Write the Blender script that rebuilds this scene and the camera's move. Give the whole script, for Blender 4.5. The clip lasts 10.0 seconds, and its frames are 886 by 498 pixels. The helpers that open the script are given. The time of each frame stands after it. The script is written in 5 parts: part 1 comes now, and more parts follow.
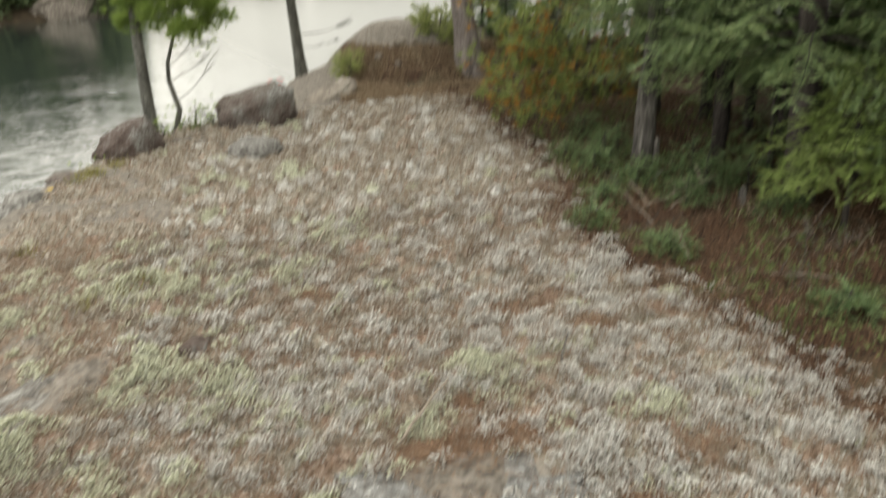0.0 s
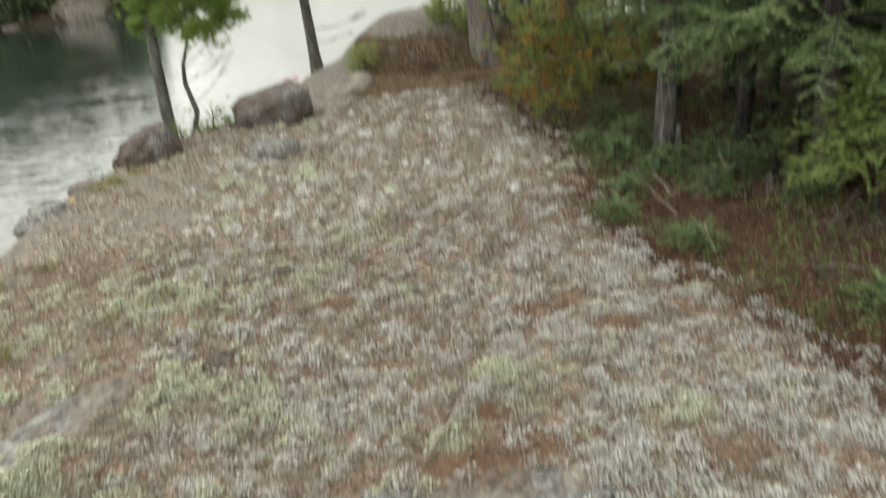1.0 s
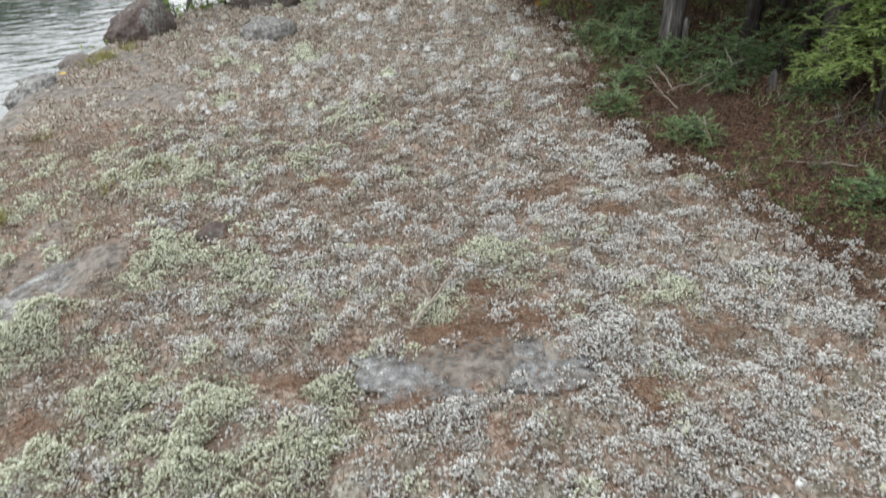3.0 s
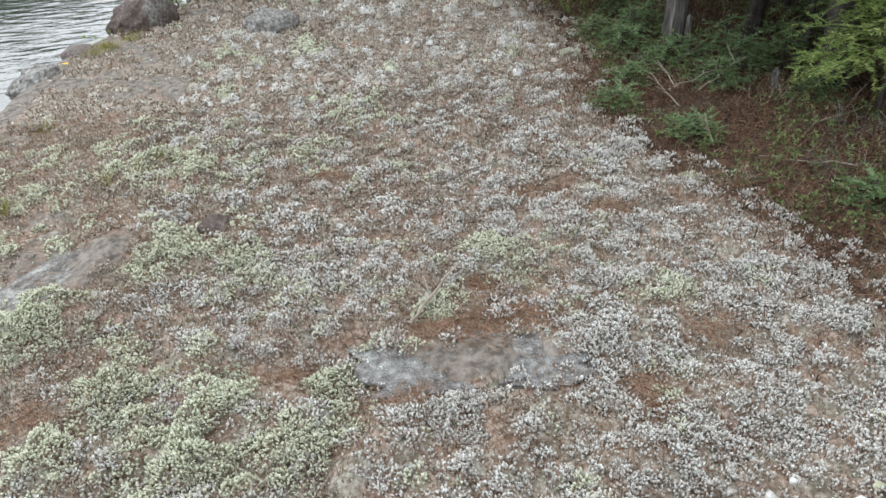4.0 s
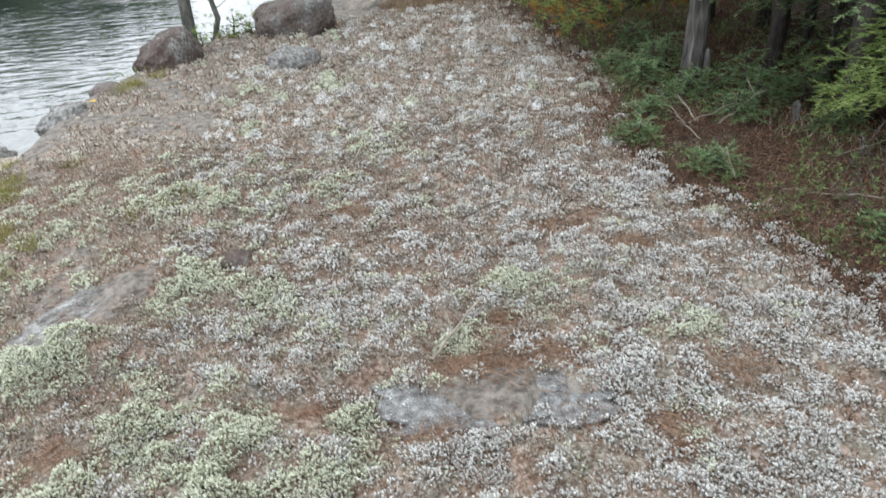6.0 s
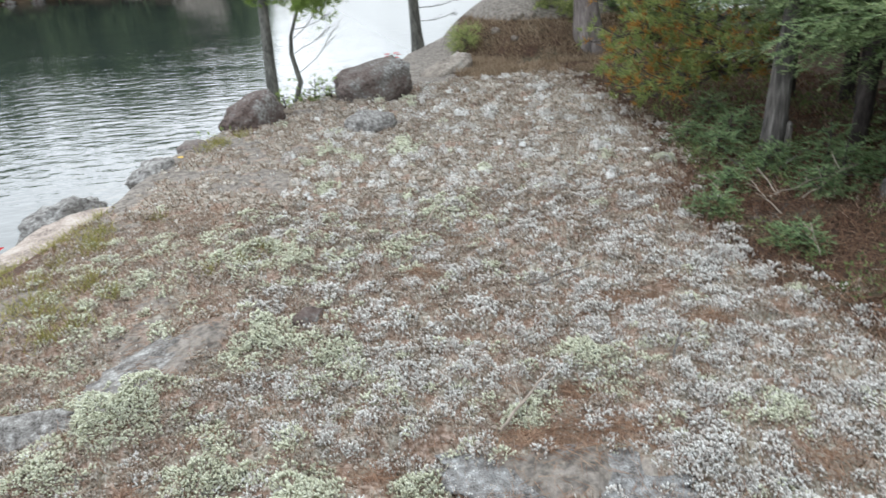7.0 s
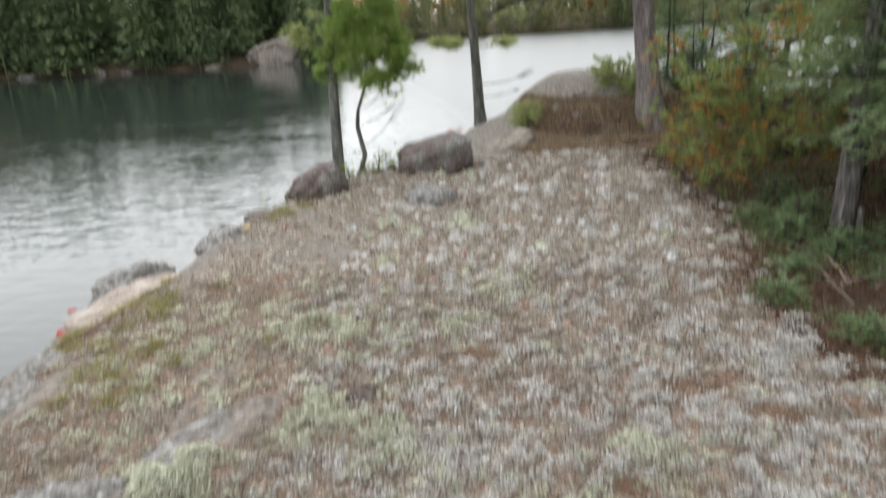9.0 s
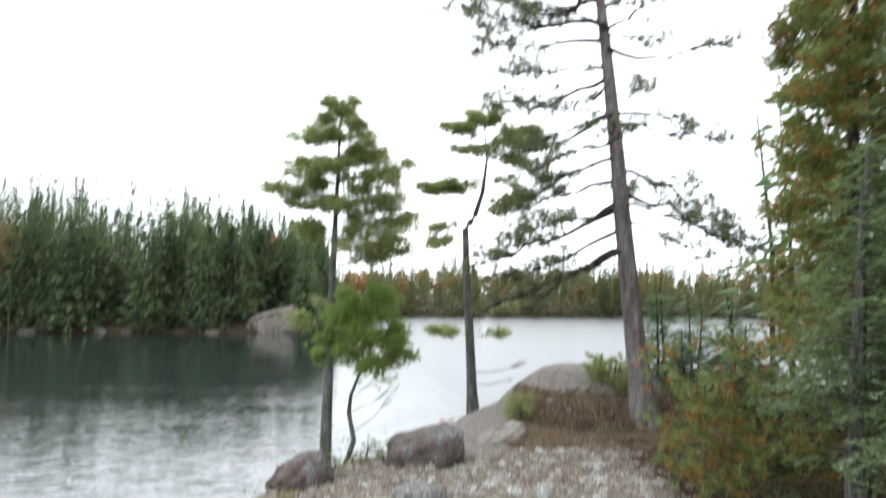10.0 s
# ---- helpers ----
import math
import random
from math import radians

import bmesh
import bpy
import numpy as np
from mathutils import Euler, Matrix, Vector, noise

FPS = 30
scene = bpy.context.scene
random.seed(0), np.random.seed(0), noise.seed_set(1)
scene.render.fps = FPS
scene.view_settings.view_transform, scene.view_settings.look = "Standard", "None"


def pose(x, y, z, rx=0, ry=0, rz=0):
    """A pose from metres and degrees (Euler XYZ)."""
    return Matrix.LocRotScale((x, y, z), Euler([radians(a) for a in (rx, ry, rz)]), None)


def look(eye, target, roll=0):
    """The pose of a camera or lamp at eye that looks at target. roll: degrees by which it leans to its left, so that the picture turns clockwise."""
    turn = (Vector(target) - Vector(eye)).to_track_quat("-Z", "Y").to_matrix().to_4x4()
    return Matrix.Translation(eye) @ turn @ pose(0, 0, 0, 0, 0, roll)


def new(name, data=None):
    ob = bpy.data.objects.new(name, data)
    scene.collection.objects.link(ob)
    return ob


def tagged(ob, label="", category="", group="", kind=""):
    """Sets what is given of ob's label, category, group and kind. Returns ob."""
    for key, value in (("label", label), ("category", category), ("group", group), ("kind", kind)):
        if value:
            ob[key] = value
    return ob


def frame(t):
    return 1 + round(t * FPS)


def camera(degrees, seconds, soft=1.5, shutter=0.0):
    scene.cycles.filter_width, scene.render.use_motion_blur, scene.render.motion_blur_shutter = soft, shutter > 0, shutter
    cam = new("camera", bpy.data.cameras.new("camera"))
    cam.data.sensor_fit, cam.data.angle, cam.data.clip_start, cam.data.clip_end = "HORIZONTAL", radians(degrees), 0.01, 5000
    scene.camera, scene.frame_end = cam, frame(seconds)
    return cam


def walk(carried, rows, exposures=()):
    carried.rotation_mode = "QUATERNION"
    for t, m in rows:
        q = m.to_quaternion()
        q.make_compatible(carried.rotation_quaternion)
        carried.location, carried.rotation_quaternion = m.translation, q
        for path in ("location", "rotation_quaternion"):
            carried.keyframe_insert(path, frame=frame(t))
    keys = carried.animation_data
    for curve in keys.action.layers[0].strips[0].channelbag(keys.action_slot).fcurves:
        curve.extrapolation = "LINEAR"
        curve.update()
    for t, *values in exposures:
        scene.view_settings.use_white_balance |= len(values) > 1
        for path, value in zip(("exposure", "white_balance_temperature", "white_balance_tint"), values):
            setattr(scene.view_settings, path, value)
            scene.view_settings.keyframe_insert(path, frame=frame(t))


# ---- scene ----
cam = camera(63.32, 10.0, soft=1.5, shutter=0.7)
walk(cam, [
    (0, pose(-0.013, -0.034, 1.491, 68.32, 2.43, -13.62)),
    (0.2, pose(-0.009, -0.015, 1.496, 64.73, 3.5, -12.99)),
    (0.5, pose(-0.003, 0.012, 1.503, 62.36, 4.63, -13.64)),
    (0.7, pose(0.008, 0.021, 1.525, 61.64, 4.58, -13.24)),
    (1, pose(0.024, 0.033, 1.559, 67.17, 5.04, -12.68)),
    (1.2, pose(0.03, 0.039, 1.561, 70.09, 3.9, -12.36)),
    (1.5, pose(0.038, 0.047, 1.565, 71.55, 4.11, -12)),
    (2, pose(0.029, 0.013, 1.514, 68.95, 3.97, -12.3)),
    (2.2, pose(0.028, 0.005, 1.503, 66.64, 3.63, -12.32)),
    (2.5, pose(0.026, -0.006, 1.487, 63.36, 3.25, -12.11)),
    (3, pose(0.023, -0.022, 1.48, 59.45, 2.94, -11.92)),
    (3.2, look((0.021, -0.034, 1.48), (0.326, 1.65, 0.444), -2.7)),
    (4.3, look((0.021, -0.031, 1.499), (0.316, 1.661, 0.474), -3.1)),
    (4.5, pose(0.027, -0.031, 1.501, 59.68, 3.25, -11.45)),
    (5, pose(0.025, -0.034, 1.506, 60.52, 3.34, -10.82)),
    (5.2, pose(0.023, -0.03, 1.503, 60.6, 2.7, -10.54)),
    (6.3, pose(0, -0.006, 1.51, 62.85, 3.8, -10.12)),
    (6.5, pose(-0.006, 0.004, 1.52, 64.4, 3.86, -8.84)),
    (6.8, pose(-0.016, 0.005, 1.516, 66.02, 4.03, -6.43)),
    (7, pose(-0.022, 0.006, 1.513, 66.7, 3.21, -4.8)),
    (7.5, pose(-0.022, -0.004, 1.506, 67.31, 3.94, -3.23)),
    (8, pose(-0.02, 0.015, 1.522, 67.98, 2.35, -1.19)),
    (8.5, pose(-0.022, 0.006, 1.524, 69.42, 2.1, -0.12)),
    (9, pose(-0.015, 0.022, 1.57, 72.32, 3.1, 0.13)),
    (9.2, pose(-0.023, 0.047, 1.63, 77.22, -0.1, 0.62)),
    (9.3, look((-0.024, 0.058, 1.655), (-0.041, 2.021, 1.272), 0.3)),
    (9.5, pose(-0.019, 0.081, 1.696, 85.57, 0.8, 0.54)),
    (9.8, pose(-0.03, 0.063, 1.722, 90.91, -0.86, 0.32)),
    (10, pose(-0.037, 0.052, 1.74, 93.96, -0.1, -0.17)),
], [(0, 0.0, 7900, 8), (1.0, -0.02, 7500, 6), (1.8, 0.06, 6700, 8), (2.6, 0.06, 6650, 10), (3.2, 0.09, 6700, 10), (4.5, 0.15, 6480, 10), (7.0, 0.24, 6420, 10), (8.4, 0.22, 6480, 10), (9.0, 0.08, 6850, 12), (9.5, 0.08, 6550, 10), (10, 0.2, 6500, 10)])

# ---- world and light: an overcast autumn day ----
SUN_EL, SUN_ROT = radians(42), radians(-15)
TO_SUN = (math.sin(SUN_ROT) * math.cos(SUN_EL), math.cos(SUN_ROT) * math.cos(SUN_EL), math.sin(SUN_EL))
world = bpy.data.worlds.new("overcast_sky")
scene.world = world
world.use_nodes = True
wn, wl = world.node_tree.nodes, world.node_tree.links
sky = wn.new("ShaderNodeTexSky")
sky.sky_type, sky.sun_disc, sky.sun_elevation, sky.sun_rotation = "NISHITA", False, SUN_EL, SUN_ROT
sky.air_density, sky.dust_density = 1.0, 4.0
grey = wn.new("ShaderNodeHueSaturation")
grey.inputs["Saturation"].default_value, grey.inputs["Value"].default_value = 0.12, 0.10
wl.new(sky.outputs[0], grey.inputs["Color"])
# the cloud sheet is brighter on the side where the sun stands behind it
heading, toward, glow, curve, sheet_light = (wn.new("ShaderNode" + k) for k in ("TexCoord", "VectorMath", "MapRange", "Math", "MixRGB"))
toward.operation, toward.inputs[1].default_value = "DOT_PRODUCT", TO_SUN
wl.new(heading.outputs["Generated"], toward.inputs[0])
glow.inputs["From Min"].default_value = -0.3
wl.new(toward.outputs["Value"], glow.inputs["Value"])
curve.operation, curve.inputs[1].default_value = "POWER", 1.6
wl.new(glow.outputs[0], curve.inputs[0])
wl.new(curve.outputs[0], sheet_light.inputs[0])
sheet_light.inputs[1].default_value, sheet_light.inputs[2].default_value = (1.78, 1.92, 2.08, 1), (2.53, 2.70, 2.87, 1)
cloud = wn.new("ShaderNodeMixRGB")
cloud.inputs[0].default_value = 0.85
wl.new(grey.outputs[0], cloud.inputs[1])
wl.new(sheet_light.outputs[0], cloud.inputs[2])
wl.new(cloud.outputs[0], wn["Background"].inputs["Color"])
wn["Background"].inputs["Strength"].default_value = 1.0
sun = new("sun", bpy.data.lights.new("sun", "SUN"))
sun.data.energy, sun.data.angle, sun.data.color = 0.6, radians(50), (1.0, 0.97, 0.93)
sun.matrix_world = look((30 * TO_SUN[0], 30 * TO_SUN[1], 30 * TO_SUN[2]), (0, 0, 0))

# ---- numpy helpers ----
rng = np.random.default_rng(7)


def vnoise(x, y, seed=0):
    """Smooth value noise in 0..1 on a unit lattice."""
    xi, yi = np.floor(x), np.floor(y)
    u, v = x - xi, y - yi
    u, v = u * u * (3 - 2 * u), v * v * (3 - 2 * v)

    def corner(a, b):
        s = np.sin(a * 127.1 + b * 311.7 + seed * 74.7) * 43758.5453
        return s - np.floor(s)

    return (corner(xi, yi) * (1 - u) + corner(xi + 1, yi) * u) * (1 - v) + (corner(xi, yi + 1) * (1 - u) + corner(xi + 1, yi + 1) * u) * v


def fbm(x, y, seed=0, octaves=4):
    total, amp = 0.0, 0.5
    for k in range(octaves):
        total = total + amp * vnoise(x * 2**k + 17.3 * k, y * 2**k - 9.1 * k, seed + k)
        amp *= 0.5
    return total


def smooth(a, b, x):
    t = np.clip((x - a) / (b - a), 0, 1)
    return t * t * (3 - 2 * t)


class Pile:
    """Gathers triangles and quads and turns them into one mesh."""

    def __init__(self):
        self.v, self.f, self.n = [], [], 0

    def add(self, verts, faces):
        verts, faces = np.asarray(verts, float).reshape(-1, 3), np.asarray(faces, int)
        self.v.append(verts)
        self.f.append(faces + self.n)
        self.n += len(verts)

    def mesh(self, name, smooth_shade=False):
        me = bpy.data.meshes.new(name)
        verts = np.concatenate(self.v)
        loops = np.concatenate([f.ravel() for f in self.f])
        sizes = np.concatenate([np.full(len(f), f.shape[1]) for f in self.f])
        me.vertices.add(len(verts))
        me.vertices.foreach_set("co", verts.astype(np.float32).ravel())
        me.loops.add(len(loops))
        me.loops.foreach_set("vertex_index", loops.astype(np.int32))
        me.polygons.add(len(sizes))
        me.polygons.foreach_set("loop_start", np.concatenate([[0], np.cumsum(sizes)[:-1]]).astype(np.int32))
        me.polygons.foreach_set("use_smooth", np.full(len(sizes), smooth_shade))
        me.update(calc_edges=True)
        me.validate()
        return me


def part(name, pile, material, parent=None, label="", smooth_shade=False):
    ob = new(name, pile.mesh(name, smooth_shade))
    ob.data.materials.append(material)
    ob.parent = parent
    if label:
        tagged(ob, label)
    return ob


def thing(name, x, y, z, label, category, group=""):
    ob = new(name)
    ob.empty_display_size = 0.1
    ob.location = (x, y, z)
    return tagged(ob, label, category, group)


def tube(pile, points, radii, sides=7, wobble=0.0):
    """A round, tapering limb along the points, closed at its end."""
    p = np.asarray(points, float)
    r = np.broadcast_to(np.asarray(radii, float), len(p))
    d = np.gradient(p, axis=0)
    d /= np.linalg.norm(d, axis=1)[:, None] + 1e-9
    ref = np.where(np.abs(d[:, 2:3]) > 0.85, [[1.0, 0, 0]], [[0, 0, 1.0]])
    a = np.cross(d, ref)
    a /= np.linalg.norm(a, axis=1)[:, None] + 1e-9
    b = np.cross(d, a)
    ang = np.linspace(0, 2 * np.pi, sides, endpoint=False)
    rr = r[:, None] * (1 + wobble * rng.standard_normal((len(p), sides)))
    v = p[:, None] + rr[..., None] * (np.cos(ang)[None, :, None] * a[:, None] + np.sin(ang)[None, :, None] * b[:, None])
    i = np.arange(len(p) - 1)[:, None] * sides
    j, k = np.arange(sides)[None], (np.arange(sides)[None] + 1) % sides
    quads = np.stack([i + j, i + k, i + sides + k, i + sides + j], -1).reshape(-1, 4)
    pile.add(v, quads)
    top = (len(p) - 1) * sides
    pile.add(np.concatenate([v[-1], p[-1:] + d[-1:] * r[-1]]), np.stack([np.arange(sides), (np.arange(sides) + 1) % sides, np.full(sides, sides)], -1))


def unit(v):
    return v / (np.linalg.norm(v, axis=-1, keepdims=True) + 1e-9)


def slivers(pile, root, way, length, width, fold=None):
    """Thin needles: one narrow triangle each from root along way."""
    n = len(root)
    side = unit(np.cross(way, rng.standard_normal((n, 3))))
    length, width = np.broadcast_to(length, n)[:, None], np.broadcast_to(width, n)[:, None]
    v = np.stack([root - side * width / 2, root + side * width / 2, root + way * length], 1)
    pile.add(v, np.arange(3 * n).reshape(-1, 3))


def tufts(pile, centres, ways, count, length, width, spread=0.9):
    """Bunches of needles that fan out from each centre."""
    m = len(centres)
    way = unit(np.repeat(ways, count, 0) + spread * rng.standard_normal((m * count, 3)))
    root = np.repeat(centres, count, 0) + way * 0.01
    slivers(pile, root, way, length * rng.uniform(0.6, 1.15, m * count), width)


# ---- materials ----
def material(name, colours, scale=6.0, rough=0.85, bump=0.3, fine=40.0, island=0.0, stretch=(1, 1, 1), metal=0.0, detail=6, sheer=0.0):
    """A surface whose colours run from dark to light through two scales of noise; island: how far each loose piece differs."""
    mat = bpy.data.materials.new(name)
    mat.use_nodes = True
    n, l = mat.node_tree.nodes, mat.node_tree.links
    bsdf = n["Principled BSDF"]
    coord = n.new("ShaderNodeTexCoord")
    place = n.new("ShaderNodeMapping")
    place.inputs["Scale"].default_value = stretch
    l.new(coord.outputs["Object"], place.inputs[0])
    big, small = n.new("ShaderNodeTexNoise"), n.new("ShaderNodeTexNoise")
    big.inputs["Scale"].default_value, big.inputs["Detail"].default_value = scale, detail
    small.inputs["Scale"].default_value, small.inputs["Detail"].default_value = fine, 4
    for t in (big, small):
        l.new(place.outputs[0], t.inputs["Vector"])
    mix = n.new("ShaderNodeMath")
    mix.operation = "MULTIPLY_ADD"
    mix.inputs[1].default_value = 0.45
    l.new(small.outputs[0], mix.inputs[0])
    half = n.new("ShaderNodeMath")
    half.operation = "MULTIPLY"
    half.inputs[1].default_value = 0.55
    l.new(big.outputs[0], half.inputs[0])
    l.new(half.outputs[0], mix.inputs[2])
    value = mix.outputs[0]
    if island:
        geo = n.new("ShaderNodeNewGeometry")
        shift = n.new("ShaderNodeMath")
        shift.operation = "MULTIPLY_ADD"
        shift.inputs[1].default_value = island
        l.new(geo.outputs["Random Per Island"], shift.inputs[0])
        down = n.new("ShaderNodeMath")
        down.operation = "SUBTRACT"
        down.inputs[1].default_value = island / 2
        l.new(value, down.inputs[0])
        l.new(down.outputs[0], shift.inputs[2])
        value = shift.outputs[0]
    ramp = n.new("ShaderNodeValToRGB")
    lo, hi = 0.36 - island * 0.25, 0.64 + island * 0.25
    ramp.color_ramp.elements[0].position, ramp.color_ramp.elements[1].position = lo, hi
    for k, c in enumerate(colours):
        if 0 < k < len(colours) - 1:
            ramp.color_ramp.elements.new(lo + (hi - lo) * k / (len(colours) - 1))
    for k, c in enumerate(colours):
        ramp.color_ramp.elements[k].color = (*c, 1)
    l.new(value, ramp.inputs[0])
    l.new(ramp.outputs[0], bsdf.inputs["Base Color"])
    bsdf.inputs["Roughness"].default_value, bsdf.inputs["Metallic"].default_value = rough, metal
    bsdf.inputs["Specular IOR Level"].default_value = 0.25
    if bump:
        b = n.new("ShaderNodeBump")
        b.inputs["Strength"].default_value, b.inputs["Distance"].default_value = bump, 0.02
        l.new(value, b.inputs["Height"])
        l.new(b.outputs[0], bsdf.inputs["Normal"])
    if sheer:
        thin, blend = n.new("ShaderNodeBsdfTranslucent"), n.new("ShaderNodeMixShader")
        blend.inputs[0].default_value = sheer
        l.new(ramp.outputs[0], thin.inputs["Color"])
        l.new(bsdf.outputs[0], blend.inputs[1])
        l.new(thin.outputs[0], blend.inputs[2])
        l.new(blend.outputs[0], n["Material Output"].inputs["Surface"])
    return mat


M_ROCK = material("granite", [(0.09, 0.078, 0.067), (0.19, 0.162, 0.137), (0.27, 0.235, 0.20), (0.38, 0.36, 0.32)], 5, 0.9, 0.8, 34)
M_ROCK_RED = material("dark_red_granite", [(0.03, 0.025, 0.023), (0.09, 0.064, 0.055), (0.125, 0.105, 0.096), (0.27, 0.275, 0.26)], 3.2, 0.9, 0.9, 42, detail=9)
M_ROCK_GREY = material("grey_crusted_granite", [(0.047, 0.043, 0.040), (0.15, 0.139, 0.129), (0.255, 0.248, 0.234), (0.42, 0.42, 0.40)], 30, 0.92, 0.8, 150, stretch=(1.2, 0.6, 1.5), detail=12)
M_SLAB = material("pale_crusted_slab", [(0.05, 0.046, 0.043), (0.155, 0.148, 0.141), (0.25, 0.25, 0.246), (0.41, 0.42, 0.412)], 34, 0.92, 0.8, 190, detail=12)
M_ROCK_DARK = material("dark_lichened_granite", [(0.045, 0.037, 0.034), (0.125, 0.096, 0.084), (0.15, 0.14, 0.13), (0.30, 0.305, 0.29)], 3.2, 0.9, 0.8, 42, detail=9)
M_ROCK_PINK = material("pink_granite", [(0.10, 0.082, 0.07), (0.27, 0.222, 0.19), (0.38, 0.325, 0.28), (0.45, 0.40, 0.36)], 7, 0.9, 1.0, 60, detail=10)
M_LICHEN = material("reindeer_lichen", [(0.445, 0.395, 0.355), (0.645, 0.612, 0.572), (0.77, 0.765, 0.735), (0.87, 0.875, 0.855)], 22, 1.0, 0, 110, 0.34, sheer=0.32)
M_LICHEN_GREEN = material("green_reindeer_lichen", [(0.48, 0.47, 0.35), (0.68, 0.69, 0.545), (0.82, 0.845, 0.715)], 26, 1.0, 0, 110, 0.32, sheer=0.34)
M_LICHEN_FAR = material("worn_lichen", [(0.22, 0.162, 0.118), (0.38, 0.32, 0.258), (0.51, 0.46, 0.395), (0.65, 0.615, 0.56)], 20, 1.0, 0, 90, 0.36, sheer=0.28)
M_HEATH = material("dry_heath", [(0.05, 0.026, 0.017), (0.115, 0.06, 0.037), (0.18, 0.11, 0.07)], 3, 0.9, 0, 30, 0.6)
# same heath as above, its colour lightened to stand for the knoll's open light
M_HEATH_LIT = material("lit_blueberry_heath", [(0.16, 0.112, 0.07), (0.29, 0.21, 0.14), (0.41, 0.325, 0.23)], 3, 0.9, 0, 30, 0.6)
M_STEMS = material("dry_lichen_stems", [(0.12, 0.08, 0.05), (0.26, 0.155, 0.105), (0.33, 0.235, 0.17), (0.45, 0.38, 0.32)], 3, 0.9, 0, 30, 0.6)
M_NEEDLE_LITTER = material("fallen_pine_needles", [(0.13, 0.068, 0.042), (0.24, 0.14, 0.09), (0.33, 0.23, 0.16)], 3, 0.9, 0, 30, 0.6)
M_GRASS = material("yellow_grass", [(0.22, 0.215, 0.06), (0.39, 0.37, 0.12), (0.49, 0.44, 0.19)], 4, 0.9, 0, 30, 0.6, sheer=0.3)
M_LEAFY = material("low_green_leaves", [(0.065, 0.095, 0.035), (0.13, 0.17, 0.065), (0.21, 0.25, 0.10)], 4, 0.7, 0, 30, 0.6, sheer=0.25)
M_FIR = material("fir_needles", [(0.10, 0.158, 0.078), (0.218, 0.302, 0.143), (0.345, 0.42, 0.205)], 2, 0.55, 0, 20, 0.5, sheer=0.5)
M_FIR_BLUE = material("fir_seedling_needles", [(0.09, 0.15, 0.07), (0.18, 0.265, 0.12), (0.28, 0.37, 0.19)], 2, 0.6, 0, 20, 0.5, sheer=0.45)
M_FIR_LIGHT = material("young_fir_needles", [(0.23, 0.32, 0.10), (0.40, 0.51, 0.18), (0.53, 0.63, 0.27)], 2, 0.6, 0, 20, 0.5, sheer=0.55)
M_PINE = material("pine_needles", [(0.16, 0.21, 0.075), (0.32, 0.365, 0.14), (0.47, 0.495, 0.215)], 2, 0.6, 0, 20, 0.5, sheer=0.6)
M_PINE_DARK = material("dark_red_pine_needles", [(0.09, 0.115, 0.06), (0.17, 0.195, 0.09), (0.26, 0.275, 0.125)], 2, 0.6, 0, 20, 0.5, sheer=0.4)
M_PINE_BRIGHT = material("fresh_pine_needles", [(0.13, 0.21, 0.05), (0.24, 0.34, 0.085), (0.36, 0.45, 0.14)], 2, 0.6, 0, 20, 0.5, sheer=0.5)
M_PINE_EDGE = material("yellowing_pine_needles", [(0.12, 0.175, 0.055), (0.25, 0.31, 0.10), (0.38, 0.42, 0.16)], 2, 0.6, 0, 20, 0.5, sheer=0.5)
M_PINE_RUST = material("rusty_pine_needles", [(0.24, 0.115, 0.03), (0.40, 0.20, 0.05), (0.49, 0.29, 0.09)], 2, 0.7, 0, 20, 0.5, sheer=0.4)
M_BARK = material("pine_bark", [(0.08, 0.07, 0.065), (0.18, 0.155, 0.145), (0.30, 0.265, 0.25)], 12, 0.95, 1.0, 50, stretch=(1, 1, 0.22))
M_BARK_DARK = material("dark_bark", [(0.02, 0.017, 0.015), (0.055, 0.046, 0.042), (0.10, 0.085, 0.08)], 14, 0.95, 1.0, 60, stretch=(1, 1, 0.3))
M_BARK_GREY = material("grey_green_bark", [(0.045, 0.044, 0.04), (0.11, 0.11, 0.096), (0.20, 0.195, 0.175)], 14, 0.95, 1.0, 60, stretch=(1, 1, 0.3))
M_DEADWOOD = material("weathered_dead_wood", [(0.035, 0.032, 0.03), (0.11, 0.10, 0.092), (0.24, 0.225, 0.21)], 14, 0.9, 1.0, 60, stretch=(1, 1, 0.12))
M_TWIG = material("pale_dead_twig", [(0.18, 0.15, 0.12), (0.34, 0.29, 0.24)], 20, 0.9, 0.3, 60)
M_RED = material("red_leaves", [(0.30, 0.01, 0.015), (0.55, 0.03, 0.035)], 20, 0.6, 0, 60, 0.4, sheer=0.2)
M_YELLOW = material("yellow_leaf", [(0.55, 0.36, 0.05), (0.65, 0.45, 0.08)], 20, 0.6, 0, 60)
M_FAR_TREES = material("far_conifers", [(0.085, 0.125, 0.068), (0.125, 0.172, 0.088), (0.165, 0.215, 0.10), (0.215, 0.258, 0.115)], 0.22, 0.9, 0, 0.9, 0.15, sheer=0.4)
M_FAR_AUTUMN = material("far_autumn_leaves", [(0.24, 0.13, 0.06), (0.38, 0.20, 0.08), (0.40, 0.26, 0.11)], 0.2, 0.8, 0, 1, 0.5, sheer=0.25)
M_FAR_MIXED = material("far_mixed_woods", [(0.09, 0.12, 0.06), (0.15, 0.18, 0.08), (0.205, 0.21, 0.095), (0.28, 0.23, 0.095)], 0.1, 0.8, 0, 0.5, 0.4, sheer=0.38)


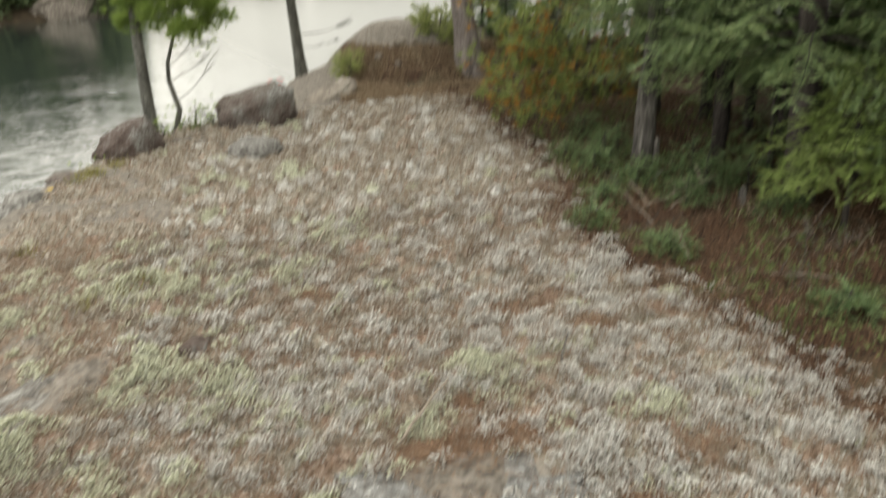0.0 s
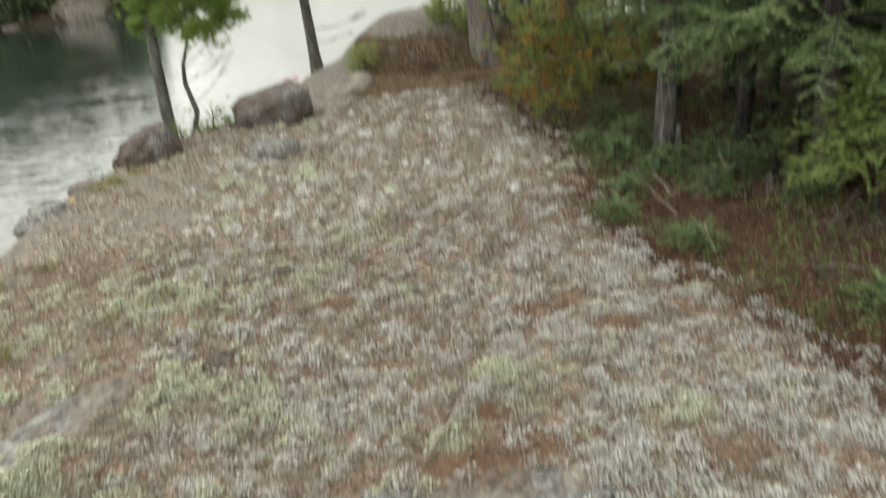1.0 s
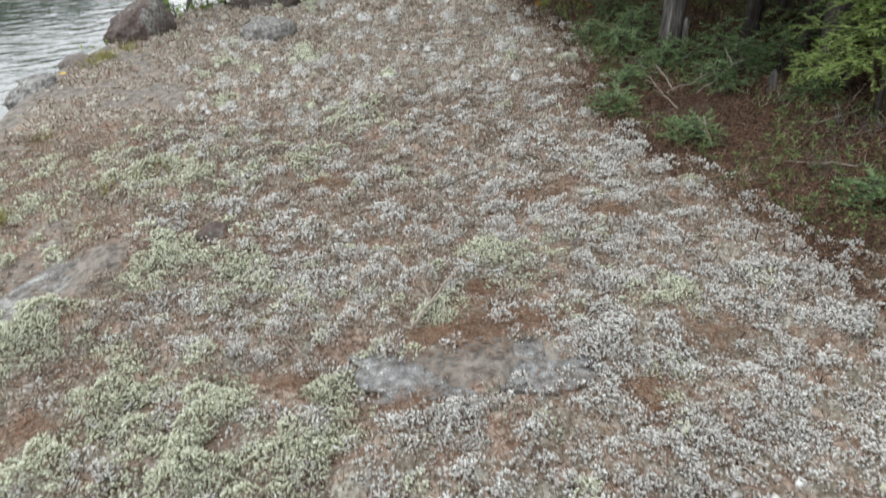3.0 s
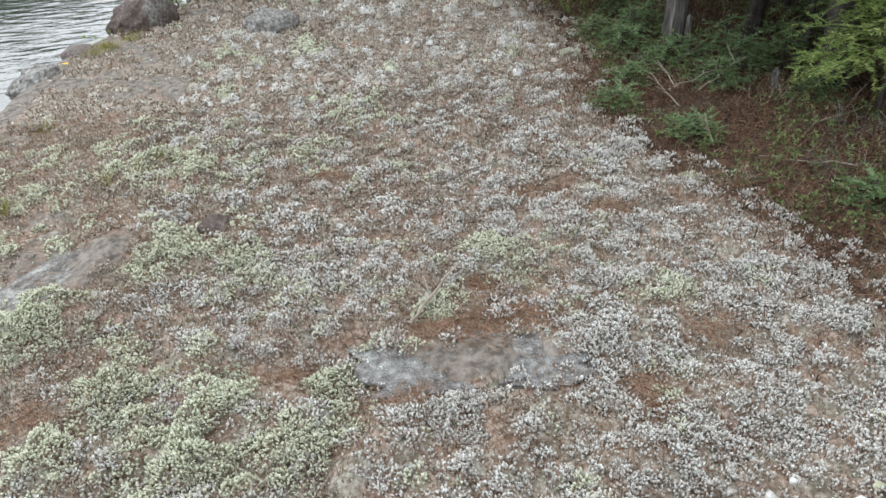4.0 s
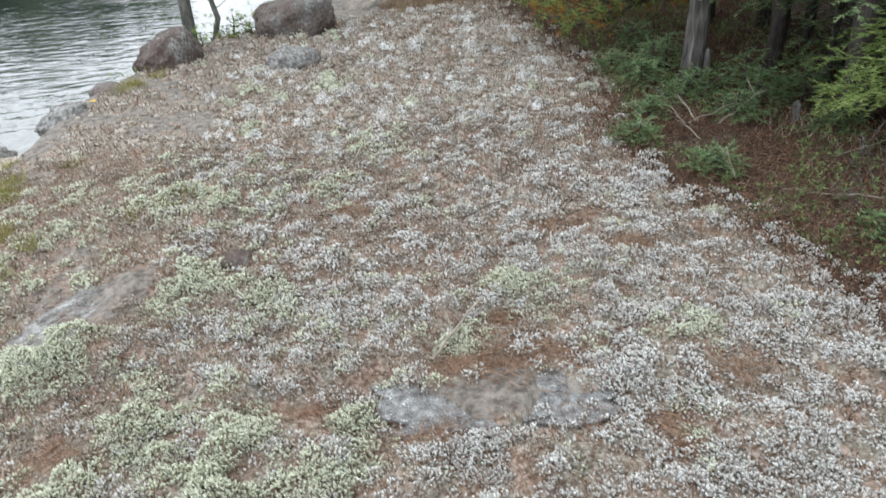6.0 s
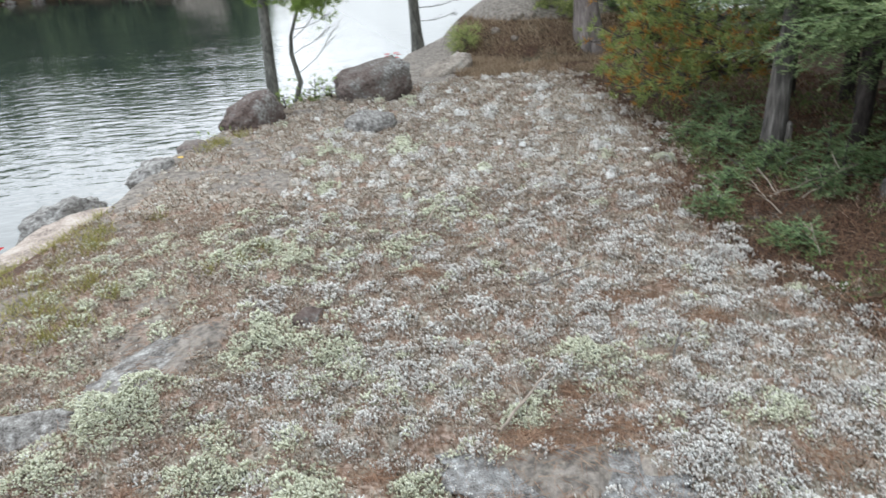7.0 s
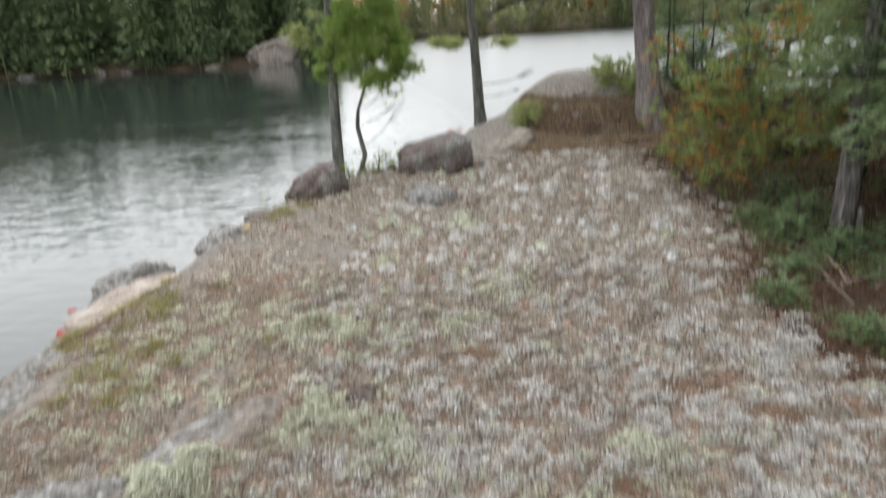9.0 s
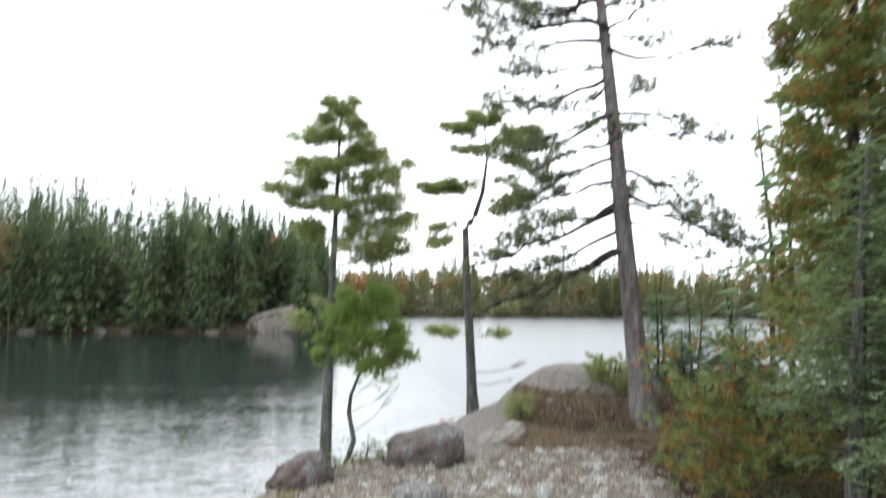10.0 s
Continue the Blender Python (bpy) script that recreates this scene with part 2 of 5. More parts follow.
def ground_material():
    """Bare granite where the slab shows, reddish needle duff where it does not, by the share stored on the sheet."""
    mat = bpy.data.materials.new("rock_and_duff")
    mat.use_nodes = True
    n, l = mat.node_tree.nodes, mat.node_tree.links
    bsdf = n["Principled BSDF"]
    coord = n.new("ShaderNodeTexCoord")

    def noise_at(scale, detail=6):
        t = n.new("ShaderNodeTexNoise")
        t.inputs["Scale"].default_value, t.inputs["Detail"].default_value = scale, detail
        l.new(coord.outputs["Object"], t.inputs["Vector"])
        return t.outputs[0]

    def ramp(source, stops):
        r = n.new("ShaderNodeValToRGB")
        for k, (pos, c) in enumerate(stops):
            e = r.color_ramp.elements[k] if k < 2 else r.color_ramp.elements.new(pos)
            e.position, e.color = pos, (*c, 1)
        l.new(source, r.inputs[0])
        return r.outputs[0]

    def mixed(fac, a, b):
        m = n.new("ShaderNodeMixRGB")
        l.new(fac, m.inputs[0])
        l.new(a, m.inputs[1])
        l.new(b, m.inputs[2])
        return m.outputs[0]

    fine = noise_at(55, 8)
    rock = ramp(noise_at(24, 12), [(0.36, (0.10, 0.09, 0.08)), (0.62, (0.27, 0.243, 0.217)), (0.5, (0.185, 0.164, 0.145))])
    spots = ramp(noise_at(48, 9), [(0.46, (0, 0, 0)), (0.70, (0.8, 0.8, 0.8))])
    crust = ramp(noise_at(130, 6), [(0.35, (0.18, 0.153, 0.125)), (0.65, (0.30, 0.267, 0.222))])
    rock = mixed(spots, rock, crust)
    duff = ramp(fine, [(0.36, (0.026, 0.016, 0.011)), (0.66, (0.135, 0.078, 0.052)), (0.5, (0.066, 0.039, 0.026))])
    mossy = ramp(noise_at(3.5, 5), [(0.5, (0, 0, 0)), (0.66, (0.75, 0.75, 0.75))])
    duff = mixed(mossy, duff, ramp(fine, [(0.36, (0.045, 0.04, 0.024)), (0.66, (0.16, 0.135, 0.09))]))
    carpet = n.new("ShaderNodeAttribute")
    carpet.attribute_name = "carpet"
    thatch = mixed(ramp(noise_at(11, 4), [(0.42, (0, 0, 0)), (0.58, (1, 1, 1))]), ramp(fine, [(0.36, (0.15, 0.13, 0.095)), (0.64, (0.42, 0.40, 0.345)), (0.5, (0.27, 0.245, 0.20))]), ramp(fine, [(0.36, (0.14, 0.09, 0.064)), (0.64, (0.40, 0.315, 0.265)), (0.5, (0.27, 0.195, 0.15))]))
    duff = mixed(carpet.outputs["Fac"], duff, thatch)
    share = n.new("ShaderNodeAttribute")
    share.attribute_name = "bare"
    rough_edge = n.new("ShaderNodeMath")
    rough_edge.operation = "ADD"
    l.new(share.outputs["Fac"], rough_edge.inputs[0])
    wob = n.new("ShaderNodeMath")
    wob.operation = "MULTIPLY_ADD"
    wob.inputs[1].default_value, wob.inputs[2].default_value = 0.9, -0.45
    l.new(noise_at(14, 6), wob.inputs[0])
    l.new(wob.outputs[0], rough_edge.inputs[1])
    cut = ramp(rough_edge.outputs[0], [(0.42, (0, 0, 0)), (0.58, (1, 1, 1))])
    l.new(mixed(cut, duff, rock), bsdf.inputs["Base Color"])
    bsdf.inputs["Roughness"].default_value = 0.93
    bsdf.inputs["Specular IOR Level"].default_value = 0.2
    b = n.new("ShaderNodeBump")
    b.inputs["Strength"].default_value, b.inputs["Distance"].default_value = 0.9, 0.02
    l.new(fine, b.inputs["Height"])
    l.new(b.outputs[0], bsdf.inputs["Normal"])
    return mat


def water_material():
    mat = bpy.data.materials.new("lake_water")
    mat.use_nodes = True
    n, l = mat.node_tree.nodes, mat.node_tree.links
    bsdf = n["Principled BSDF"]
    bsdf.inputs["Base Color"].default_value = (0.022, 0.031, 0.028, 1)
    bsdf.inputs["Roughness"].default_value, bsdf.inputs["IOR"].default_value = 0.04, 1.5
    coord, place = n.new("ShaderNodeTexCoord"), n.new("ShaderNodeMapping")
    place.inputs["Scale"].default_value = (1.1, 1.9, 1)
    place.inputs["Rotation"].default_value = (0, 0, radians(4))
    l.new(coord.outputs["Object"], place.inputs[0])
    wave, swell = n.new("ShaderNodeTexNoise"), n.new("ShaderNodeTexNoise")
    wave.inputs["Scale"].default_value, wave.inputs["Detail"].default_value = 1.5, 3
    swell.inputs["Scale"].default_value, swell.inputs["Detail"].default_value = 0.16, 2
    for t in (wave, swell):
        l.new(place.outputs[0], t.inputs["Vector"])
    calm = n.new("ShaderNodeMath")
    calm.operation = "MULTIPLY"
    l.new(wave.outputs[0], calm.inputs[0])
    l.new(swell.outputs[0], calm.inputs[1])
    b = n.new("ShaderNodeBump")
    b.inputs["Strength"].default_value, b.inputs["Distance"].default_value = 0.9, 0.08
    l.new(calm.outputs[0], b.inputs["Height"])
    l.new(b.outputs[0], bsdf.inputs["Normal"])
    # a breeze ruffles the open lake; the bay on its sheltered side stays smooth
    split, lane = n.new("ShaderNodeSeparateXYZ"), n.new("ShaderNodeMath")
    l.new(coord.outputs["Object"], split.inputs[0])
    lane.operation = "MULTIPLY_ADD"
    lane.inputs[1].default_value = 0.18
    l.new(split.outputs["Y"], lane.inputs[0])
    l.new(split.outputs["X"], lane.inputs[2])
    wind = n.new("ShaderNodeMapRange")
    wind.inputs["From Min"].default_value, wind.inputs["From Max"].default_value = -1.0, 6.0
    wind.inputs["To Min"].default_value, wind.inputs["To Max"].default_value = 0.03, 0.30
    l.new(lane.outputs[0], wind.inputs["Value"])
    lee, belt = n.new("ShaderNodeMapRange"), n.new("ShaderNodeValToRGB")
    lee.inputs["From Min"].default_value, lee.inputs["From Max"].default_value = 0.0, 80.0
    l.new(split.outputs["Y"], lee.inputs["Value"])
    l.new(lee.outputs[0], belt.inputs[0])
    for k, (far, force) in enumerate([(0.075, 0.07), (0.6, 0.20), (0.13, 0.40), (0.21, 0.80), (0.40, 0.48)]):
        e = belt.color_ramp.elements[k] if k < 2 else belt.color_ramp.elements.new(far)
        e.position, e.color = far, (force, force, force, 1)
    l.new(belt.outputs[0], b.inputs["Strength"])
    l.new(wind.outputs[0], bsdf.inputs["Roughness"])
    return mat


# ---- the point of land ----
WATER = -1.9
EDGE_Y = [-60, -6, 2, 3.5, 5, 6, 7, 7.8, 8.5, 9.5, 11, 12.3, 13.2, 14, 60]
EDGE_X = [-5, -2.6, -2.05, -1.95, -1.9, -1.85, -1.55, -1.15, -0.15, 0.15, 0.35, 1.2, 3.0, 9.0, 9.0]
# bare patches of the slab: x, y, reach across, reach along, turn
BARE = [(0.43, 1.71, 0.30, 0.13, -4), (-0.98, 2.60, 0.17, 0.36, -32), (-1.45, 2.26, 0.22, 0.12, 10), (-0.05, 6.55, 0.26, 0.22, 0),
        (-0.46, 2.88, 0.07, 0.08, 0), (-1.45, 6.3, 0.14, 0.25, -10), (-2.0, 3.15, 0.2, 0.4, -10), (-1.85, 5.7, 0.10, 0.3, 0),
        (-0.95, 7.25, 0.34, 0.14, 0)]


def patch(x, y, px, py, rx, ry, turn):
    c, s = math.cos(radians(turn)), math.sin(radians(turn))
    u, v = (x - px) * c + (y - py) * s, -(x - px) * s + (y - py) * c
    return np.exp(-((u / rx) ** 2 + (v / ry) ** 2))


# right-hand limit of the lichen, where the wood begins
RIGHT_Y = [-2, 1.0, 1.8, 2.4, 2.9, 3.15, 3.7, 4.5, 5.6, 6.4, 7.6, 8.4]
RIGHT_X = [2.2, 2.0, 1.84, 1.76, 1.74, 1.62, 1.58, 1.78, 2.06, 2.12, 2.03, 2.0]


def swell(x, y):
    """Low mounds in the lichen carpet."""
    left, right = np.interp(y, EDGE_Y, EDGE_X), np.interp(y, RIGHT_Y, RIGHT_X)
    here = smooth(left, left + 0.3, x) * smooth(right + 0.1, right - 0.2, x) * smooth(8.5, 8.1, y)
    return 0.045 * smooth(0.28, 0.55, fbm(x * 6.5, y * 6.5, 72, 2)) * (0.4 + 0.6 * smooth(-1.5, -0.6, x)) * here


def land(x, y):
    """The height of the ground."""
    x, y = np.asarray(x, float), np.asarray(y, float)
    z = swell(x, y) - 0.02 + 0.05 * (fbm(x * 0.9, y * 0.9, 3) - 0.47) + 0.02 * (fbm(x * 5, y * 5, 9, 3) - 0.45)
    s = np.interp(y, EDGE_Y, EDGE_X) + 0.12 * (fbm(x * 2.2 + 5, y * 2.2, 21) - 0.47) - x
    steep = np.interp(y, [3, 4.2, 5.0, 6.2, 7.5, 9, 11], [0.26, 0.30, 0.75, 1.1, 1.0, 0.6, 0.6])
    s = np.clip(s, 0, None)
    z = z - np.minimum(steep * s + 0.14 * s**2 + 1.2 * np.clip(s - 1.25, 0, None) ** 2, 2.6) * smooth(0, 0.2, s)
    z = z - 2.2 * smooth(12.6, 15.5, y)
    dome = np.clip(1 - ((x - 2.2) / np.where(x < 2.2, 1.45, 1.6)) ** 2 - ((y - 10.9) / np.where(y < 10.9, 1.95, 1.6)) ** 2, 0, None)
    rise, cap = 0.80 * dome**0.95, 0.66 - 0.055 * (x - 1.7)
    over = np.clip(rise - cap + 0.08, 0, None)
    z = z + rise - np.where(over < 0.16, over**2 / 0.32, over - 0.08) + 0.10 * smooth(7.6, 9.2, y) * smooth(0.2, 1.0, x)
    z = z + 0.05 * patch(x, y, -0.92, 2.62, 0.22, 0.7, -20) - 0.07 * patch(x, y, -1.45, 2.6, 0.3, 0.7, -20)
    return z + 0.10 * smooth(2.2, 5, x) * fbm(x * 1.1, y * 1.1, 31) + 0.06 * smooth(-1.4, -2.2, x) * (fbm(x * 4, y * 4, 12) - 0.45)


def bare(x, y):
    b = 0 * x
    for p in BARE:
        b = np.maximum(b, patch(x, y, *p))
    s = np.interp(y, EDGE_Y, EDGE_X) - x
    b = np.maximum(b, smooth(0.1, 0.6, s) * np.interp(y, [3, 4.2, 5], [0.5, 0.45, 0.8]))
    b = np.maximum(b, 0.75 * smooth(0.35, 0.0, -s) * smooth(4.2, 4.8, y) * smooth(7.2, 6.6, y))
    b = np.maximum(b, smooth(-0.5, -1.2, x - 0.12 * (y - 3)) * smooth(1.6, 2.6, y) * (1.25 * fbm(x * 2.6, y * 2.6, 44, 5) - 0.22))
    top = 0.9 * smooth(0.40, 0.56, land(x, y)) * smooth(9, 9.8, y)
    flank = smooth(1.0, 0.6, x - 0.12 * (y - 9)) * smooth(7.9, 8.5, y)
    return np.clip(np.maximum(np.maximum(b, top), flank), 0, 1)


def in_field(x, y):
    left = np.interp(y, EDGE_Y, EDGE_X) - 0.25 * smooth(5, 3.5, y) - 0.3 * smooth(3.5, 2, y)
    return (x > left) & (x < np.interp(y, RIGHT_Y, RIGHT_X) + 0.45 * (fbm(x * 2.6, y * 2.6, 8) - 0.5)) & (y < 8.35 + 0.3 * (fbm(x * 3, y * 3, 4) - 0.5))


def steps(fine_from, fine_to, step, far_from, far_to):
    return np.concatenate([fine_from - np.geomspace(fine_from - far_from, 0.06, 24), np.arange(fine_from, fine_to, step), fine_to + np.geomspace(0.06, far_to - fine_to, 24)])


gx, gy = np.meshgrid(steps(-4.0, 3.6, 0.042, -60, 60), steps(0.6, 12.0, 0.042, -60, 40))
sheet = Pile()
ny, nx = gx.shape
idx = np.arange(nx * ny).reshape(ny, nx)
sheet.add(np.stack([gx, gy, land(gx, gy)], -1), np.stack([idx[:-1, :-1], idx[:-1, 1:], idx[1:, 1:], idx[1:, :-1]], -1).reshape(-1, 4))
ground = part("ground", sheet, ground_material(), smooth_shade=True)
ground.data.attributes.new("bare", "FLOAT", "POINT").data.foreach_set("value", bare(gx, gy).ravel().astype(np.float32))
ground.data.attributes.new("carpet", "FLOAT", "POINT").data.foreach_set("value", (in_field(gx, gy) * 1.0).ravel().astype(np.float32))
tagged(ground, "granite slab under reddish pine needle duff, sloping to the lake", "ground", kind="structure")

lake = Pile()
lx, ly = np.meshgrid(np.linspace(-1800, 1800, 13), np.linspace(-1500, 2500, 13))
li = np.arange(169).reshape(13, 13)
lake.add(np.stack([lx, ly, np.full(lx.shape, WATER)], -1), np.stack([li[:-1, :-1], li[:-1, 1:], li[1:, 1:], li[1:, :-1]], -1).reshape(-1, 4))
tagged(part("water", lake, water_material()), "calm grey lake with faint ripples under cloud", "water", kind="structure")


# ---- the far shores ----
def bank(name, line, depth, rise, mat, label):
    """A wooded hillside behind a shoreline."""
    p = np.array(line, float)
    t = np.linspace(0, 1, 90)
    x = np.interp(t, np.linspace(0, 1, len(p)), p[:, 0])
    y = np.interp(t, np.linspace(0, 1, len(p)), p[:, 1])
    w = np.linspace(-0.04, 1, 26)[:, None]
    yy = y + w * depth
    xx = x * (1 + w * depth / np.maximum(y, 40))
    zz = WATER + np.where(w < 0, w * 30, 0.5 * smooth(0, 0.02, w) + rise * np.abs(w) ** 0.8) + 0.8 * (fbm(xx * 0.15, yy * 0.15, 5) - 0.5) * smooth(0, 0.05, w)
    pile = Pile()
    i = np.arange(xx.size).reshape(xx.shape)
    pile.add(np.stack([xx, yy, zz], -1), np.stack([i[:-1, :-1], i[:-1, 1:], i[1:, 1:], i[1:, :-1]], -1).reshape(-1, 4))
    return tagged(part(name, pile, mat, smooth_shade=True), label, "far shore", kind="structure"), (xx, yy, zz)


M_BANK = material("far_bank_soil", [(0.03, 0.022, 0.015), (0.07, 0.05, 0.03), (0.13, 0.09, 0.06)], 0.4, 0.9, 0, 3)
_, near_bank = bank("far_bank", [(-100, 86), (-70, 80.5), (-45.5, 78), (-30, 77), (-21, 76), (-15.5, 78), (-13.5, 85)], 52, 8, M_BANK, "dark wooded bank across the water")
_, far_bank = bank("far_bank_2", [(-38, 158), (-12, 145), (19, 145), (44, 147), (75, 141), (119, 125), (175, 94)], 80, 5, M_BANK, "low wooded hills at the end of the lake")


def far_conifer(pile, x, y, z, height, reach, leaves, size, lump=0.25, shape=0.9, tiered=1.0):
    """One distant tree: a trunk and a crown of many small sprays in uneven tiers."""
    tube(pile, [(x, y, z - 0.3), (x, y, z + height * 0.5), (x, y, z + height * 0.93)], [height * 0.004, height * 0.003, 0.02], 4)
    tiers, spokes = max(7, int(height * tiered)), 7
    k, b = (tiers * (1 - rng.uniform(0.0005, 1, leaves) ** 0.95)).astype(int), rng.integers(0, spokes, leaves)
    h = 0.05 + 0.95 * np.clip(((k + 0.6 + 0.34 * tiered**2 * rng.standard_normal(leaves)) / tiers), 0.02, 1) ** 0.95
    long = rng.uniform(0.55, 1.25, (tiers, spokes))[k, b] * (1 + lump * (rng.uniform(size=tiers)[k] - 0.5))
    r = reach * (1 - h) ** shape * long * np.sqrt(rng.uniform(0.05, 1, leaves)) + 0.05
    a = 2.4 * k + b * 2 * np.pi / spokes + 0.22 * rng.standard_normal(leaves)
    out = np.stack([np.cos(a), np.sin(a), np.full(leaves, -0.3)], -1)
    c = np.stack([x + r * np.cos(a), y + r * np.sin(a), z + h * height - 0.22 * r], -1)
    s = (size * rng.uniform(0.5, 1.3, leaves) * (1.0 - 0.5 * h))[:, None]
    side = unit(np.cross(out, [0, 0, 1.0]) + 0.4 * rng.standard_normal((leaves, 3)))
    lift = 0.35 * rng.standard_normal((leaves, 3))
    v = np.stack([c - out * s * 0.5 + side * s * 0.45, c - out * s * 0.5 - side * s * 0.45, c + unit(out + lift) * s * 0.9], 1)
    pile.add(v, np.arange(3 * leaves).reshape(-1, 3))


def far_broadleaf(pile, x, y, z, height, reach, leaves, size):
    tube(pile, [(x, y, z - 0.5), (x, y, z + height * 0.8)], [height * 0.012, 0.03], 4)
    q = unit(rng.standard_normal((leaves, 3))) * rng.uniform(0.4, 1.0, (leaves, 1))
    lobes = unit(rng.standard_normal((9, 3))) * 0.55
    q = 0.55 * q + lobes[rng.integers(0, 9, leaves)]
    c = np.array([x, y, z + height * 0.62]) + q * [reach, reach, height * 0.38]
    a, b = unit(rng.standard_normal((leaves, 3))), unit(rng.standard_normal((leaves, 3)))
    s = size * rng.uniform(0.6, 1.2, leaves)[:, None]
    pile.add(np.stack([c, c + a * s, c + b * s], 1), np.arange(3 * leaves).reshape(-1, 3))


def on_bank(b, u, w):
    xx, yy, zz = b
    i, j = int(np.clip(1 + w * 24, 1, 25)), int(np.clip(u * 89, 0, 89))
    return xx[i, j], yy[i, j], zz[i, j]


def woods(name, b, count, tall, leaves, size, mat, label, mixed=0.0, span=(0, 1), deep=(0.0, 0.7), taper=None, broad=(0.2, 0.3), shape=(0.7, 1.05), tiered=1.0):
    pile, autumn = Pile(), Pile()
    for k in range(count):
        u, w = rng.uniform(*span), deep[0] + (deep[1] - deep[0]) * rng.uniform() ** 1.6
        x, y, z = on_bank(b, u, w)
        if (abs(x + 18.7) < 3.2 or abs(x + 49.8) < 1.2) and y < 84.5:
            continue
        h = rng.uniform(*tall) * (taper(u) if taper else 1)
        fine = x > -0.72 * y  # the stretch that stays out of sight is coarser
        n_leaf, s_leaf = (leaves, size) if fine else (leaves // 5, size * 2)
        x, y = x + rng.uniform(-1, 1), y + rng.uniform(-1.5, 1.5)
        if rng.uniform() < mixed and w > 0.12:
            far_broadleaf(autumn if rng.uniform() < 0.35 else pile, x, y, z, h * 0.75, h * 0.24, n_leaf, s_leaf * 1.3)
        else:
            far_conifer(pile, x, y, z, h, h * rng.uniform(*broad), n_leaf, s_leaf, 0.4, rng.uniform(*shape), tiered)
    tagged(part(name, pile, mat), label, "woods", kind="stuff")
    if autumn.v:
        tagged(part(name + "_autumn", autumn, M_FAR_AUTUMN), "orange autumn maples among the far conifers", "woods", kind="stuff")


SKYLINE = lambda u: float(np.interp(u, [0.34, 0.5, 0.667, 0.833, 1.0], [1.06, 0.94, 0.80, 0.68, 0.55]))
woods("conifer_woods", near_bank, 340, (9.0, 17.0), 820, 0.47, M_FAR_TREES, "dense dark spruce and pine woods on the far bank", 0.02, (0.22, 1), (0.02, 0.75), SKYLINE)
woods("pine_woods", near_bank, 64, (9.5, 14.0), 1500, 0.48, M_FAR_TREES, "broad green pines in tiers among the dark spruces of the far bank", 0.0, (0.2, 1), (0.01, 0.3), SKYLINE, (0.28, 0.38), (0.55, 0.75), 0.72)
woods("mixed_woods", far_bank, 720, (7.0, 12.0), 220, 0.62, M_FAR_MIXED, "mixed autumn woods on the low far hills", 0.5, (0, 1), (0.0, 0.6))
rng = np.random.default_rng(41)
for mx, my, mz, mh in ((-21.6, 92.0, 2.0, 8.0), (-52.5, 86.5, 1.0, 11.5)):
    maple = thing("maple_tree", mx, my, mz, "orange autumn maple among the far conifers", "maple tree")
    stem, crown = Pile(), Pile()
    tube(stem, [(0, 0, -0.5), (0.1, 0, mh * 0.5), (0, 0, mh * 0.85)], [0.14, 0.09, 0.03], 6)
    part("trunk", stem, M_BARK, maple)
    far_broadleaf(crown, 0, 0, 0, mh, mh * 0.24, 500, 0.7)
    part("crown", crown, M_FAR_AUTUMN, maple)


# ---- rocks ----
def boulder(name, x, y, z, size, turn, tilt, seed, mat, label, rough=0.16, flat=0.0, detail=5, box=0.85):
    """A worn block: a sphere pressed towards a box, with broad facets and fine pitting."""
    bm = bmesh.new()
    bmesh.ops.create_icosphere(bm, subdivisions=detail, radius=1)
    v = np.array([p.co for p in bm.verts])
    p = np.sign(v) * np.abs(v) ** box
    off = np.array([noise.fractal(Vector(q) * 1.3 + Vector((seed * 7.1, 3, seed)), 1.0, 2.0, 5) for q in v])
    half = np.array(size) / 2
    pit = np.array([noise.fractal(Vector(q * half) * (4.0 / max(0.15, half.mean())) + Vector((seed, 1, 2)), 0.75, 2.1, 5) for q in v])
    p = p * (1 + 1.5 * rough * off + 0.06 * pit)[:, None]
    if flat:
        p[:, 2] = np.where(p[:, 2] > flat, flat + (p[:, 2] - flat) * 0.25, p[:, 2])
    p = p * np.array(size) / 2
    for q, vert in zip(p, bm.verts):
        vert.co = q
    for f in bm.faces:
        f.smooth = True
    me = bpy.data.meshes.new(name)
    bm.to_mesh(me)
    bm.free()
    me.materials.append(mat)
    ob = new(name, me)
    ob.matrix_world = pose(x, y, z, *tilt, turn)
    return tagged(ob, label, "boulder" if size[2] > 0.2 else "rock")


boulder("boulder", -1.36, 6.98, 0.02, (0.60, 0.44, 0.40), 34, (0, -30), 3, M_ROCK_RED, "dark reddish boulder with grey lichen, tilted at the slab's edge", 0.12, box=0.68)
boulder("boulder", -0.19, 7.75, 0.13, (0.80, 0.6, 0.46), 14, (0, -16), 11, M_ROCK_DARK, "rounded reddish grey boulder with pale lichen spots", 0.08, box=0.62)
boulder("boulder", 0.60, 8.95, -0.10, (1.0, 0.65, 0.36), 20, (0, -30), 19, M_ROCK, "pale granite boulder sloping up to the knoll", 0.12)
boulder("rock", -0.21, 6.43, 0.02, (0.46, 0.38, 0.22), 10, (0, 0), 23, M_ROCK_GREY, "low dark grey stone sunk among lichen", 0.18, detail=4)
boulder("rock", -0.46, 2.84, 0.015, (0.13, 0.10, 0.085), 30, (0, 0), 29, M_ROCK_RED, "small dark red stone among pale lichen", 0.2, detail=4)
boulder("shore_rock", -2.46, 4.98, -0.37, (0.60, 0.95, 0.40), -14, (5, -6), 31, M_ROCK_PINK, "pink granite ledge close to the water", 0.14, 0.45, box=0.6)
